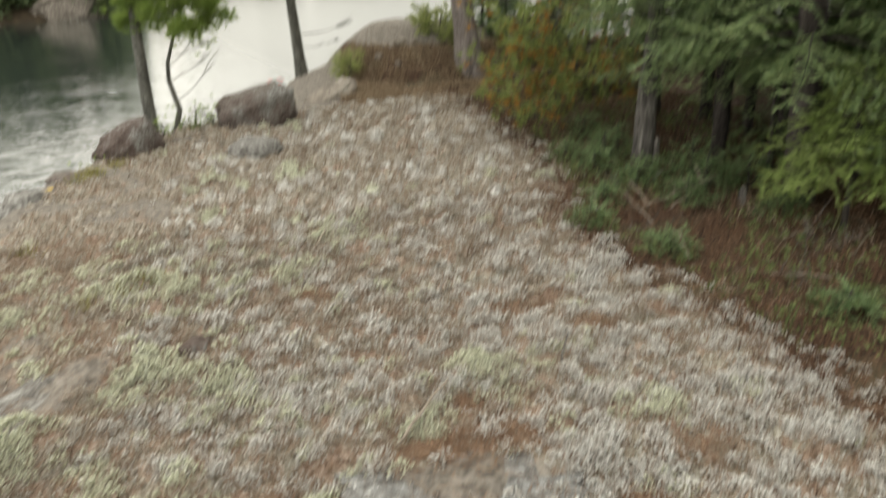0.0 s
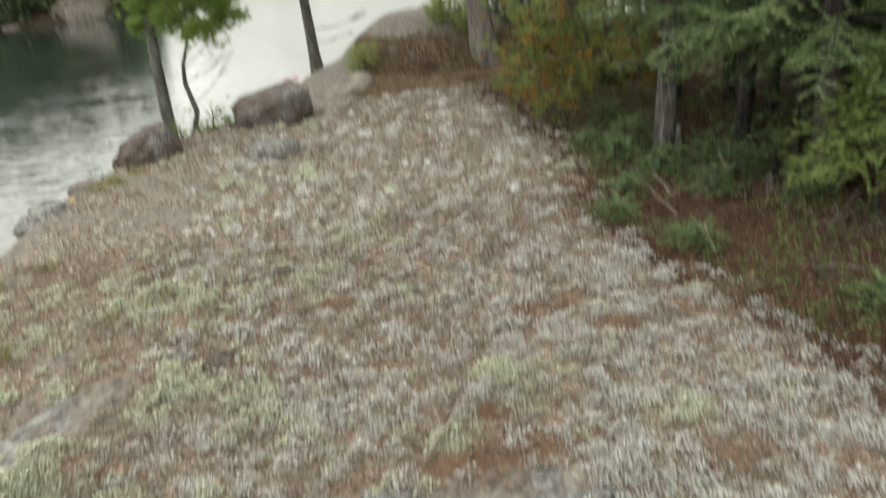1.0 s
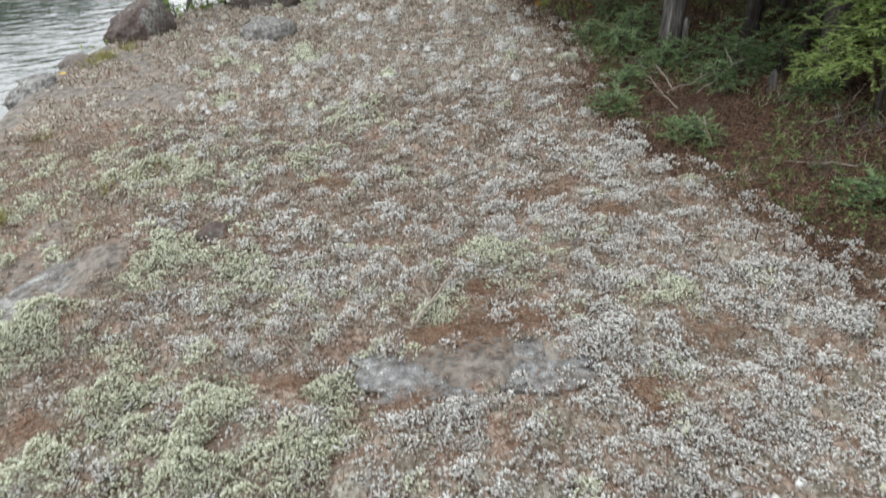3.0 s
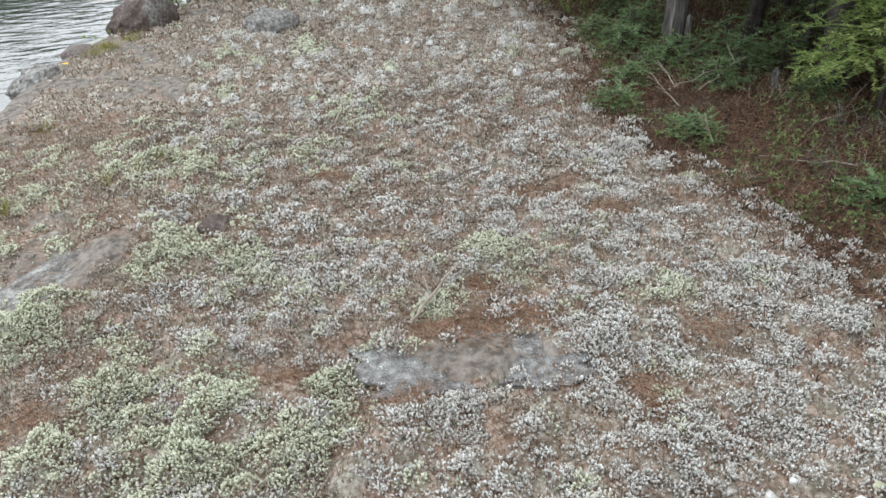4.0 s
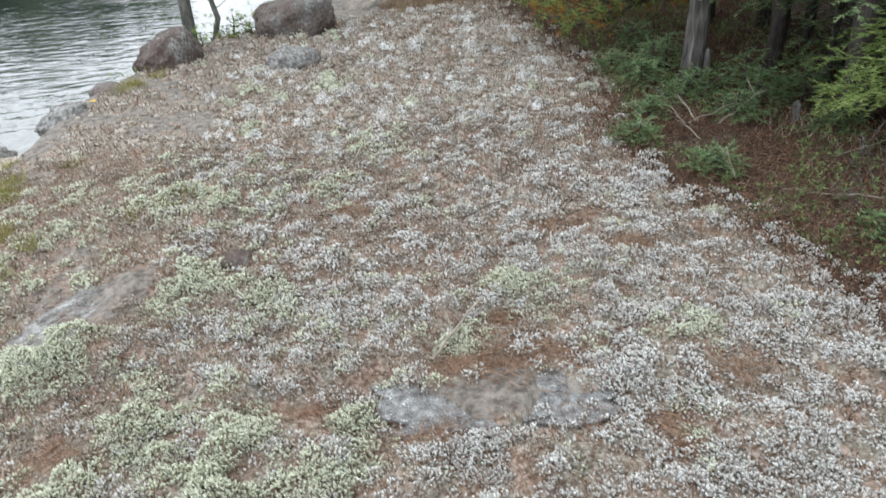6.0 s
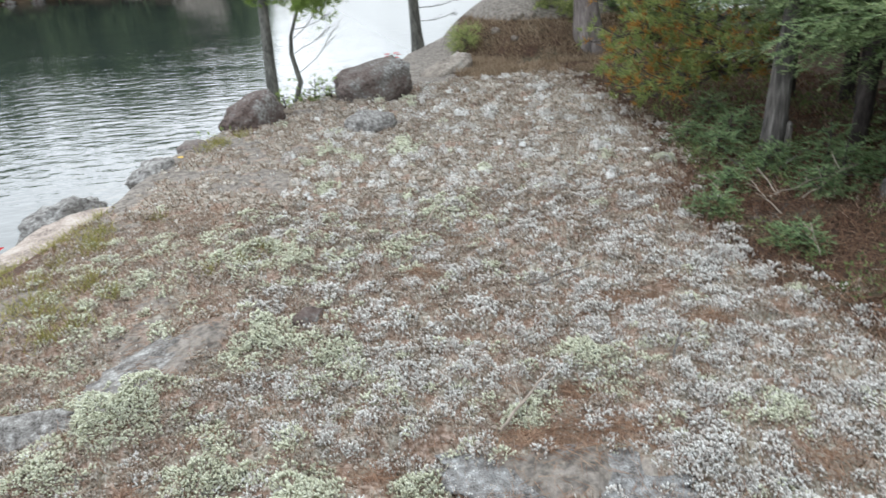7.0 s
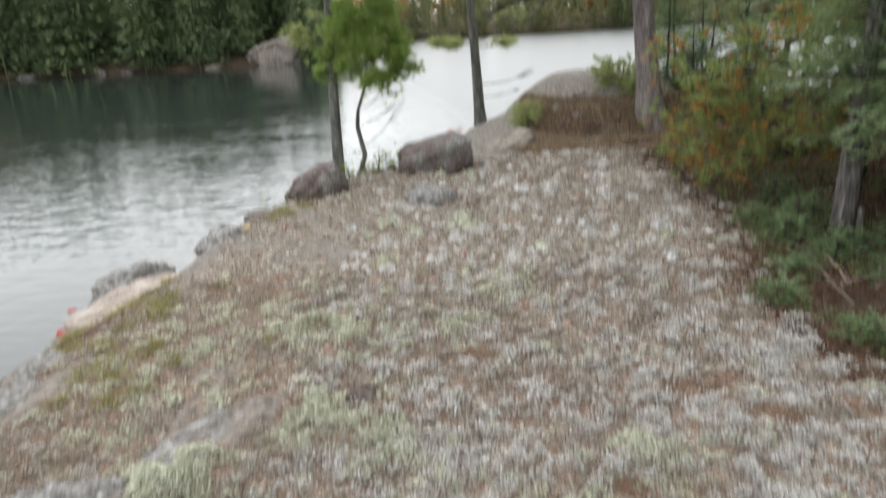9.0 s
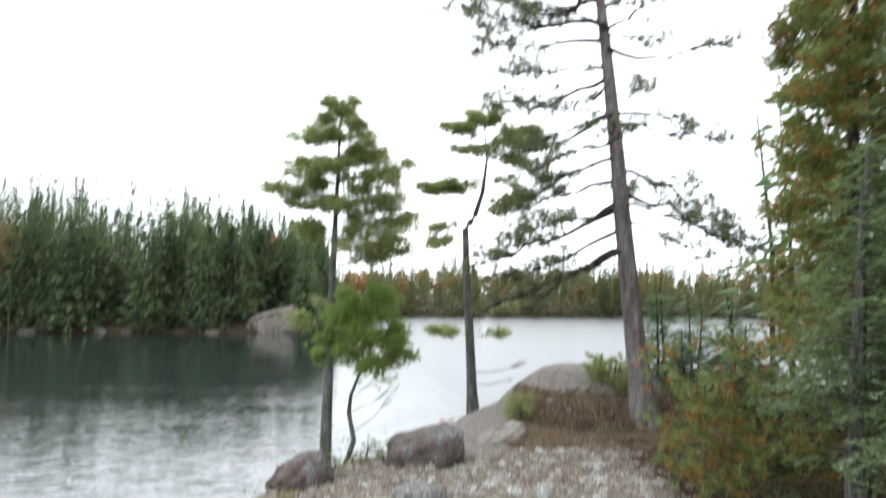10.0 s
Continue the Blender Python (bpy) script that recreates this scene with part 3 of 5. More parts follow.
for k, (kx, ky, ks) in enumerate([(1.72, 9.75, 0.13), (1.90, 9.65, 0.10), (1.42, 9.7, 0.11), (1.62, 9.4, 0.08), (2.05, 9.9, 0.09)]):
    boulder("rock", kx, ky, float(land(kx, ky)) + 0.02, (ks * 1.3, ks, ks * 0.8), 40 * k, (0, 0), 80 + k, M_ROCK, "small pale stone in the brown heath of the knoll", 0.2, detail=3)
boulder("shore_rock", -2.66, 5.55, -0.46, (0.50, 0.80, 0.52), -16, (0, -6), 37, M_ROCK_GREY, "grey lichened rock above the water", 0.2)
boulder("rock_rib", -1.0, 2.58, -0.035, (0.36, 0.74, 0.17), -32, (0, 6), 61, M_ROCK_GREY, "grey crusted rib of bedrock breaking through the lichen", 0.34, 0.35, box=0.7)
boulder("rock_rib", -0.87, 2.93, -0.045, (0.20, 0.34, 0.13), -48, (0, 4), 65, M_ROCK_GREY, "grey tongue of bedrock above the crusted rib", 0.34, 0.35, box=0.7)
boulder("rock_rib", -1.44, 2.27, -0.10, (0.44, 0.24, 0.19), 12, (0, 8), 62, M_ROCK_GREY, "low grey rock crusted with pale lichen", 0.3)
boulder("rock_rib", 0.45, 1.71, -0.022, (0.66, 0.28, 0.13), -5, (3, 0), 63, M_SLAB, "flat grey slab of bedrock strewn with needles", 0.36, 0.25, box=0.6)
boulder("rock_rib", -1.22, 2.08, -0.085, (0.22, 0.4, 0.16), 20, (0, 0), 64, M_ROCK_GREY, "low grey rock crusted with pale lichen", 0.3)
boulder("shore_rock", -2.15, 3.0, -0.26, (0.62, 0.8, 0.42), -10, (0, -14), 41, M_ROCK_GREY, "grey rock shelf at the slab's edge", 0.2)
for k, (rx, ry, rz, sz, mt) in enumerate([(-1.93, 5.62, -0.09, (0.34, 0.5, 0.24), M_ROCK_GREY), (-1.72, 6.2, -0.09, (0.3, 0.5, 0.22), M_ROCK_DARK), (-2.25, 3.55, -0.2, (0.4, 0.35, 0.22), M_ROCK_GREY)]):
    boulder("edge_rock", rx, ry, rz, sz, 35 * k, (6, -8), 70 + k, mt, "weathered rock breaking out of the slab's edge", 0.22, detail=4)
boulder("cliff", -17.9, 78.6, -0.7, (5.4, 4.4, 5.6), 12, (0, -14), 47, M_ROCK, "pale bare rock face at the far waterline", 0.2, 0.25, box=0.7)
boulder("cliff", -20.6, 78.6, -1.7, (2.4, 2.4, 3.2), 40, (0, 8), 48, M_ROCK, "lower pale block beside the far rock face", 0.2, 0.3, box=0.65)
for k in range(4):
    boulder("far_rock", -44 + 6.3 * k + 2 * math.sin(k * 2.3), 77.0, WATER + 0.05, (2.0 + math.sin(k * 5.1), 1.2, 0.6), 10 * k, (0, 0), 50 + k, M_ROCK_PINK if k == 3 else M_ROCK_DARK, "low rock on the far waterline", 0.25, detail=3)


# ---- trees ----
def limb(start, way, length, droop, bend, n=9):
    """Points of a limb that sags or lifts and wavers on its way."""
    t = np.linspace(0, 1, n)[:, None]
    way = np.asarray(way, float)
    side = unit(np.cross(way, [0, 0, 1.0]))
    wav = np.cumsum(rng.standard_normal((n, 1)), 0) * bend * length / n
    wav2 = np.cumsum(rng.standard_normal((n, 1)), 0) * bend * length / n
    return np.asarray(start) + way * t * length + side * wav + np.array([0, 0, 1.0]) * (wav2 + droop * length * t**2)


def along(points, t):
    k = np.linspace(0, 1, len(points))
    return np.stack([np.interp(t, k, points[:, c]) for c in range(3)], -1)


def trunk_line(height, lean, bend, n=14):
    t = np.linspace(0, 1, n)[:, None]
    w = np.cumsum(rng.standard_normal((n, 2)), 0) * bend
    w -= w[:1]
    return np.concatenate([np.asarray(lean)[None] * t + w * t, t * height], 1)


def pine(name, x, y, height, lean, radius, limbs, label, mats, needle=0.10, tuft_count=24, bark=M_BARK, bend=0.02, z=None, rust=None, group="", seed=1, width=0.006, crook=0.16, twigs=18, root=0.0, stem_line=None, ends=0.35, fan=0.7, limb_bark=None, stout=0.012, level=1.0):
    """A pine: limbs is rows of (height, angle in degrees, length, lift, share of foliage, tufts and, for some, the slope at the trunk)."""
    global rng
    rng = np.random.default_rng(seed)
    tree = thing(name, x, y, float(land(x, y)) - (0.05 if height < 1 else 0.22) if z is None else z, label, "pine tree", group)
    line = trunk_line(height, lean, bend) if stem_line is None else along(np.array(stem_line, float), np.linspace(0, 1, 22))
    stem = Pile()
    h = np.linspace(0, 1, len(line))
    if root:
        tube(stem, np.array([[0, 0, -root], [0, 0, 0.02]]), [radius * 1.6, radius * 1.5], 12)
    tube(stem, line, radius * (1 - 0.93 * h) * (1 + 0.5 * np.exp(-h * 30)) + 0.004, 12, 0.035)
    part("trunk", stem, bark, tree, smooth_shade=True)
    green, orange = Pile(), Pile()
    for hh, ang, length, lift, share, tufts_n, *slope in limbs:
        root = np.array([np.interp(hh, line[:, 2], line[:, c]) for c in range(3)])
        a = radians(ang)
        way = unit(np.array([math.sin(a), math.cos(a), slope[0] if slope else 0.0]))
        path = limb(root, way, length, lift, crook)
        wood = Pile()
        r0 = max(0.005, stout * length * (0.5 + 0.5 * radius / 0.12))
        tube(wood, path, np.linspace(r0, 0.003, len(path)), 6)
        n_side = max(3, int(length * twigs))
        cs, ds = [], []
        for s in range(n_side):
            t = rng.uniform(1 - share, 1.0) if rng.uniform() < 0.85 else rng.uniform(0.2, 1)
            p = along(path, np.array([t]))[0]
            sd = unit(way * rng.uniform(0.3, 1) + unit(np.cross(way, [0, 0, 1.0])) * rng.choice([-1, 1]) * rng.uniform(0.4, 1.1) + np.array([0, 0, level * rng.uniform(-0.15, 0.35)]))
            ln = (0.06 + length * rng.uniform(0.14, 0.38)) * (1.15 - t * 0.6)
            twig = limb(p, sd, ln, 0.15, 0.2, 5)
            tube(wood, twig, np.linspace(r0 * 0.35, 0.002, 5), 4)
            m = max(1, int(1.9 * tufts_n / n_side))
            if tufts_n:
                tt = rng.uniform(ends, 1.0, m)
                cs.append(along(twig, tt) + 0.05 * rng.standard_normal((m, 3)) * [1, 1, level])
                ds.append(np.repeat((sd + [0, 0, 0.35])[None], m, 0))
        part("branch", wood, limb_bark or bark, tree)
        if cs:
            cs, ds = np.concatenate(cs), np.concatenate(ds)
            if rust is not None:
                old = rng.uniform(size=len(cs)) < rust
                if old.any():
                    tufts(orange, cs[old], ds[old], tuft_count, needle, width, fan)
                cs, ds = cs[~old], ds[~old]
            if len(cs):
                tufts(green, cs, ds, tuft_count, needle, width, fan)
    if green.v:
        part("crown", green, mats[0], tree)
    if orange.v:
        part("rusty_needles", orange, mats[1], tree, "orange dying needles")
    return tree


def ring(lo, hi, n, reach, lift, share, tufts_n, power=0.7, jitter=0.25):
    """Limbs spread round a trunk between two heights, shorter towards the top."""
    rows = []
    for k in range(n):
        u = (k + rng.uniform(0, 0.9)) / n
        rows.append((lo + (hi - lo) * u, 137.5 * k + rng.uniform(-25, 25), reach * (1.02 - u) ** power * rng.uniform(1 - jitter, 1 + jitter) + 0.08, lift * rng.uniform(0.6, 1.4), share, tufts_n))
    return rows


rng = np.random.default_rng(11)
# the slim pine by the dark boulder: bare below, plates of needles above
PLATES = [(4.55, 40, 0.16), (4.48, 250, 0.2), (4.40, 100, 0.26), (4.30, 285, 0.42), (4.27, 80, 0.36), (4.22, 180, 0.3), (4.15, 265, 0.52), (4.10, 110, 0.42), (4.0, 20, 0.4), (3.95, 90, 0.66),
          (3.88, 255, 0.5), (3.82, 200, 0.45), (3.75, 75, 0.74), (3.68, 285, 0.55), (3.62, 110, 0.72), (3.55, 270, 0.82), (3.52, 250, 0.72), (3.45, 340, 0.55), (3.40, 80, 0.62), (3.34, 160, 0.5),
          (3.28, 100, 0.70), (3.2, 70, 0.80), (3.14, 95, 0.94), (3.10, 280, 0.5), (3.02, 110, 0.88), (2.95, 85, 0.80), (2.84, 120, 0.75), (2.78, 75, 0.8), (2.7, 100, 0.65), (3.36, 255, 0.6), (3.46, 110, 0.8), (3.9, 300, 0.6), (4.05, 70, 0.5), (3.7, 240, 0.66), (3.82, 95, 0.85), (2.98, 265, 0.4)]
pine("pine_tree", -1.42, 8.75, 4.65, (0.10, 0.05), 0.075,
     [(hh, an, ln, 0.10, 0.85, int(50 + 105 * ln)) for hh, an, ln in PLATES] + [(2.95 + 0.1 * k, 137.5 * k, 0.34 - 0.008 * k, 0.15, 0.8, 50) for k in range(16)] + [(4.5, 70 * k, 0.22, 0.3, 0.9, 40, 0.9) for k in range(5)] + [(2.02, 265, 0.46, 0.06, 0.6, 46), (1.95, 240, 0.34, 0.05, 0.6, 24), (2.2, 300, 0.3, 0.1, 0.6, 14), (1.55, 70, 0.4, 0.1, 0.8, 10)],
     "slim white pine with flat needle plates at the water's edge", (M_PINE, M_PINE_RUST), 0.07, 16, M_BARK_GREY, 0.012, z=-0.55, seed=2, width=0.0046, root=0.9, crook=0.12, fan=0.7, level=0.65)
# the crooked young pine beside it
pine("young_pine", -1.18, 8.65, 2.3, (0.16, 0.0), 0.036,
     [(1.35 + 0.042 * k, 137.5 * k + 20, 0.56 - 0.0004 * (k - 9) ** 2 - 0.012 * k, 0.10, 0.8, 60) for k in range(22)] + [(0.62, 75, 0.55, 0.40, 0.35, 0, 0.5), (0.85, 95, 0.5, 0.3, 0.35, 0, 0.3), (1.0, 60, 0.42, 0.35, 0.3, 5, 0.5), (1.12, 80, 0.4, 0.35, 0.3, 3), (0.3, 85, 0.5, 0.1, 0.4, 6)],
     "crooked young pine with a bright green crown", (M_PINE_BRIGHT, M_PINE_RUST), 0.075, 26, M_BARK_GREY, 0.035, z=-0.45, seed=5, width=0.0055, root=0.9,
     stem_line=[(0, 0, 0), (0.03, 0, 0.25), (0.12, 0, 0.52), (0.06, 0, 0.85), (0.08, 0, 1.05), (0.20, 0, 1.35), (0.24, 0, 1.7), (0.22, 0, 2.3)])
# the thin pine behind the pale boulder: it forks, and its needles stand in level plates
pine("pine_tree", 0.47, 11.4, 4.65, (0.12, 0.0), 0.075,
     [(4.62, 80 * k, 0.3, 0.3, 0.9, 60, 0.6) for k in range(5)] + [(4.60, 275, 0.62, 0.10, 0.8, 140), (4.55, 90, 0.75, 0.02, 0.8, 160), (4.5, 250, 0.5, 0.15, 0.8, 108), (4.45, 60, 0.6, 0.05, 0.8, 115), (4.35, 110, 0.7, -0.05, 0.7, 115), (4.2, 200, 0.4, 0.05, 0.7, 64), (4.1, 75, 0.55, 0.0, 0.7, 76),
      (3.62, 268, 0.95, 0.04, 0.85, 211), (3.58, 285, 0.8, 0.06, 0.8, 147), (3.66, 240, 0.6, 0.05, 0.8, 96), (3.5, 95, 0.75, 0.0, 0.7, 108), (3.4, 80, 0.6, -0.05, 0.7, 83),
      (4.25, 285, 0.5, 0.05, 0.8, 70), (4.0, 100, 0.6, -0.05, 0.8, 70), (3.75, 70, 0.65, -0.1, 0.8, 70), (3.3, 110, 0.6, -0.2, 0.7, 60), (3.05, 270, 0.5, -0.25, 0.6, 70), (2.9, 290, 0.6, -0.25, 0.6, 76), (2.8, 255, 0.5, -0.2, 0.6, 57), (2.6, 85, 0.5, -0.1, 0.5, 38),
      (1.35, 275, 0.55, 0.08, 0.7, 108), (1.3, 90, 0.5, 0.1, 0.6, 44), (0.75, 80, 0.85, 0.28, 0.3, 0), (0.55, 95, 0.6, 0.1, 0.3, 0), (1.7, 70, 0.8, 0.1, 0.5, 25)],
     "thin forked pine with dead lower limbs and a sparse top", (M_PINE, M_PINE_RUST), 0.085, 18, M_BARK_GREY, 0.022, z=-0.15, seed=8, width=0.006, fan=0.7, level=0.65,
     stem_line=[(0, 0, 0), (-0.05, 0, 1.2), (-0.10, 0, 2.2), (-0.12, 0, 3.0), (0.03, 0, 3.2), (0.16, 0, 3.6), (0.22, 0, 4.1), (0.18, 0, 4.7)])
# the large red pine: long drooping limbs, tufts of needles at their ends
# the limbs' darker bark puts their backlit look against the sky into the colour
pine("red_pine", 2.54, 9.2, 9.2, (-0.80, 0.15), 0.145,
     [(2.35, 262, 2.0, -0.10, 0.55, 54, -0.45), (2.3, 250, 1.5, -0.1, 0.6, 31, -0.55), (2.62, 275, 1.6, 0.05, 0.6, 58, -0.35), (2.92, 262, 2.0, -0.08, 0.65, 112, -0.32), (3.0, 240, 1.7, -0.1, 0.65, 81, -0.25), (3.12, 285, 1.5, -0.1, 0.65, 75, -0.2),
      (3.55, 268, 1.5, -0.06, 0.65, 81, -0.5), (3.75, 250, 1.4, -0.1, 0.65, 69, -0.4), (4.05, 270, 1.6, -0.02, 0.65, 90, -0.28), (4.15, 295, 1.3, -0.1, 0.6, 58, -0.3), (4.6, 265, 1.7, 0.02, 0.65, 81, -0.28), (4.75, 245, 1.4, 0.0, 0.6, 58, -0.2),
      (5.1, 275, 1.7, 0.03, 0.6, 81, -0.12), (5.3, 255, 2.0, 0.05, 0.6, 108, -0.1), (5.55, 285, 1.6, 0.1, 0.6, 90, -0.05), (5.8, 265, 2.1, 0.06, 0.55, 123, -0.02),
      (3.1, 92, 1.7, -0.12, 0.7, 96, -0.22), (3.35, 75, 1.5, -0.1, 0.65, 69, -0.35), (2.9, 110, 1.3, -0.15, 0.65, 48, -0.3), (2.7, 80, 1.1, -0.2, 0.6, 36, -0.3), (4.0, 95, 1.4, -0.05, 0.5, 36, -0.2), (4.2, 70, 1.2, -0.05, 0.5, 31, -0.15), (4.35, 100, 0.5, 0, 0.7, 36, 0.1),
      (5.0, 90, 1.6, -0.02, 0.4, 31, -0.03), (5.2, 60, 1.2, 0.05, 0.5, 31), (5.6, 95, 1.4, 0.06, 0.5, 54, 0.05), (3.2, 15, 1.3, -0.2, 0.6, 36), (3.9, 190, 1.2, -0.2, 0.6, 36), (4.5, 340, 1.2, -0.15, 0.6, 36), (5.2, 170, 1.2, -0.1, 0.6, 36)]
     + ring(6.0, 9.3, 22, 1.9, 0.12, 0.6, 50),
     "tall red pine with bare drooping lower limbs", (M_PINE_DARK, M_PINE_RUST), 0.085, 24, M_BARK, 0.016, seed=14, width=0.0062, crook=0.25, twigs=14, ends=0.7, fan=1.1, limb_bark=M_BARK_DARK, stout=0.019)
# the pine with dying orange needles at the wood's edge
pine("rusty_pine", 3.55, 6.35, 8.2, (0.35, 0.2), 0.08,
     [(0.50, 262, 1.6, -0.02, 0.85, 66), (0.55, 285, 1.5, -0.02, 0.85, 66), (0.62, 255, 1.7, -0.04, 0.85, 96), (0.75, 272, 1.6, -0.04, 0.85, 90), (0.85, 232, 1.5, -0.06, 0.85, 72),
      (1.0, 262, 1.8, -0.06, 0.8, 90), (1.1, 290, 1.4, -0.08, 0.85, 66), (1.25, 250, 1.7, -0.08, 0.8, 78), (1.4, 275, 1.7, -0.1, 0.8, 66), (1.6, 235, 1.5, -0.06, 0.8, 60)]
     + ring(1.7, 5.2, 64, 0.72, 0.02, 0.9, 72, 0.2) + ring(5.2, 8.0, 14, 0.8, 0.02, 0.85, 50, 0.5),
     "pine with orange dying needles at the edge of the wood", (M_PINE_EDGE, M_PINE_RUST), 0.075, 16, M_BARK_DARK, 0.012, rust=0.25, seed=21, width=0.009)
pine("rusty_pine", 5.1, 8.4, 7.5, (-0.1, 0.0), 0.08, ring(1.2, 7.3, 46, 1.15, 0.02, 0.85, 60, 0.55), "pine with orange dying needles deep in the wood", (M_PINE_EDGE, M_PINE_RUST), 0.12, 9, M_BARK_DARK, 0.012, rust=0.2, seed=23, width=0.02)
# low shoots beside the boulders
for k, (sx, sy, sz, hh, sr) in enumerate([(-0.84, 7.85, -0.02, 0.26, 0.24), (-0.64, 7.75, -0.02, 0.14, 0.18), (-1.12, 7.45, -0.05, 0.20, 0.08), (-1.66, 6.80, -0.22, 0.14, 0.06)]):
    pine("pine_seedling", sx, sy, hh, (0.03, 0), 0.008, [(0.04 + 0.025 * j, 137 * j + 50 * k, max(0.03, sr - 0.02 * j), 0.3, 0.7, 2) for j in range(7)], "low yellow-green pine shoot beside a boulder", (M_PINE_BRIGHT, M_PINE_RUST), 0.045, 18, M_BARK_DARK, 0.01, z=sz, seed=36 + k, width=0.005, group="pine seedlings")
# seedlings on the knoll
pine("pine_seedling", 0.98, 9.75, 0.42, (0.03, 0), 0.010, [(0.08 + 0.035 * k, 137 * k, 0.16 - 0.009 * k, 0.6, 0.8, 4) for k in range(9)], "bushy pine seedling on the knoll", (M_PINE, M_PINE_RUST), 0.15, 16, M_BARK_DARK, 0.01, seed=31, width=0.007)
for k, (sx, sy, hh) in enumerate([(2.25, 9.65, 0.34), (2.45, 9.45, 0.28), (2.1, 9.95, 0.3)]):
    pine("pine_seedling", sx, sy, hh, (0.03, 0), 0.010, [(0.05 + 0.025 * j, 137 * j + 40 * k, 0.24 - 0.008 * j, 0.3, 0.8, 7) for j in range(10)], "dark low pine seedling beside the red pine", (M_PINE, M_PINE_RUST), 0.07, 26, M_BARK_DARK, 0.01, seed=32 + k, width=0.006, group="pine seedlings")


def fir(name, x, y, height, reach, branches, label, mat, seed, low=0.04, needle=0.022, step=0.011, width=0.006, bark=M_BARK_DARK, z=None, group="firs at the wood's edge", trunk=None, lean=None, lift=-0.12, per_twig=0.26, dense_low=1.0):
    """A fir: drooping branches with side twigs, every twig lined with short flat needles."""
    global rng
    rng = np.random.default_rng(seed)
    tree = thing(name, x, y, float(land(x, y)) - 0.03 if z is None else z, label, "fir tree", group)
    line = trunk_line(height, lean or (0.03 * height * rng.standard_normal(), 0.03 * height * rng.standard_normal()), 0.006 * height)
    stem = Pile()
    r = trunk or 0.013 * height + 0.004
    h = np.linspace(0, 1, len(line))
    tube(stem, line, r * (1 - 0.9 * h) + 0.003, 9, 0.04)
    part("trunk", stem, bark, tree, smooth_shade=True)
    wood, green = Pile(), Pile()
    roots, ways = [], []
    for k in range(branches):
        u = low + (0.98 - low) * ((k + rng.uniform(0, 0.8)) / branches) ** dense_low
        length = reach * (1.03 - u) ** 0.8 * rng.uniform(0.65, 1.15) + 0.03
        a = 2.4 * k + rng.uniform(-0.4, 0.4)
        way = np.array([math.sin(a), math.cos(a), 0.12])
        path = limb(along(line, np.array([u]))[0], way, length, lift, 0.10, 7)
        tube(wood, path, np.linspace(0.004 + 0.005 * length, 0.0015, 7), 4)
        lines = [path[2:]]
        n_tw = max(4, int(length / 0.042))
        for s in range(n_tw):
            t = 0.25 + 0.73 * (s + rng.uniform(0, 0.6)) / n_tw
            sd = unit(way * 0.75 + unit(np.cross(way, [0, 0, 1.0])) * (1 if s % 2 else -1) * rng.uniform(0.7, 1.1) + np.array([0, 0, rng.uniform(-1.0, 0.35)]))
            ln = per_twig * (0.35 + length) * (1.15 - t) + 0.035
            lines.append(limb(along(path, np.array([t]))[0], sd, ln, -0.05, 0.08, 5))
        for q in lines:
            span = np.linalg.norm(q[-1] - q[0])
            n = max(4, int(span / step)) * 2
            tt = np.linspace(0.02, 1, n)
            c = along(q, tt)
            d = unit(q[-1] - q[0])
            s = unit(np.cross(d, [0, 0, 1.0]))
            flip = np.where(np.arange(n) % 2, 1.0, -1.0)[:, None]
            roots.append(c)
            ways.append(unit(d * 0.65 + s * flip * rng.uniform(0.5, 1.0, (n, 1)) + np.array([0, 0, 1.0]) * rng.uniform(-0.1, 0.5, (n, 1))))
    tagged(part("twig_work", wood, bark, tree), kind="stuff")
    roots, ways = np.concatenate(roots), np.concatenate(ways)
    n = len(roots)
    flat = unit(np.cross(ways, np.array([0, 0, 1.0]) + 0.35 * rng.standard_normal((n, 3))))
    ln, wd = needle * rng.uniform(0.7, 1.2, (n, 1)), width * rng.uniform(0.8, 1.2, (n, 1))
    green.add(np.stack([roots - flat * wd / 2, roots + flat * wd / 2, roots + ways * ln], 1), np.arange(3 * n).reshape(-1, 3))
    part("crown", green, mat, tree)
    return tree


DARK_FIR = "dark green fir with drooping branches at the wood's edge, three added unseen for shade"
# the firs at y 1.3, 0.2 and -0.9 stand unseen, added to block skylight
for k, (fx, fy, hh, reach, br, wide) in enumerate([
        (3.75, 5.45, 5.2, 0.95, 90, 0.013), (3.75, 4.65, 4.2, 1.15, 100, 0.012), (4.45, 5.6, 5.5, 1.4, 90, 0.020), (3.95, 6.0, 4.2, 0.85, 80, 0.015),
        (4.6, 4.2, 5.0, 1.4, 90, 0.018), (4.3, 1.3, 5.5, 1.4, 60, 0.022), (5.2, 0.2, 6.0, 1.6, 60, 0.028), (4.4, -0.9, 5.5, 1.5, 60, 0.028), (5.6, 5.0, 6.5, 1.8, 80, 0.028), (5.7, 7.0, 6.5, 1.8, 80, 0.028), 
        (4.0, 3.3, 3.8, 1.2, 90, 0.014), (5.2, 3.4, 6.0, 1.7, 80, 0.026),  (4.6, 2.3, 4.6, 1.3, 70, 0.020),
        (3.35, 4.25, 1.2, 0.4, 40, 0.011)]):
    fir("fir_tree", fx, fy, hh, reach, br, DARK_FIR, M_FIR, 60 + k, low=0.15 if hh > 3.5 else 0.06, needle=0.022 + wide * 1.2, step=0.009 + wide * 0.85, width=wide * 1.15, lift=-0.2, dense_low=1.25 if hh > 2.5 else 1.0)
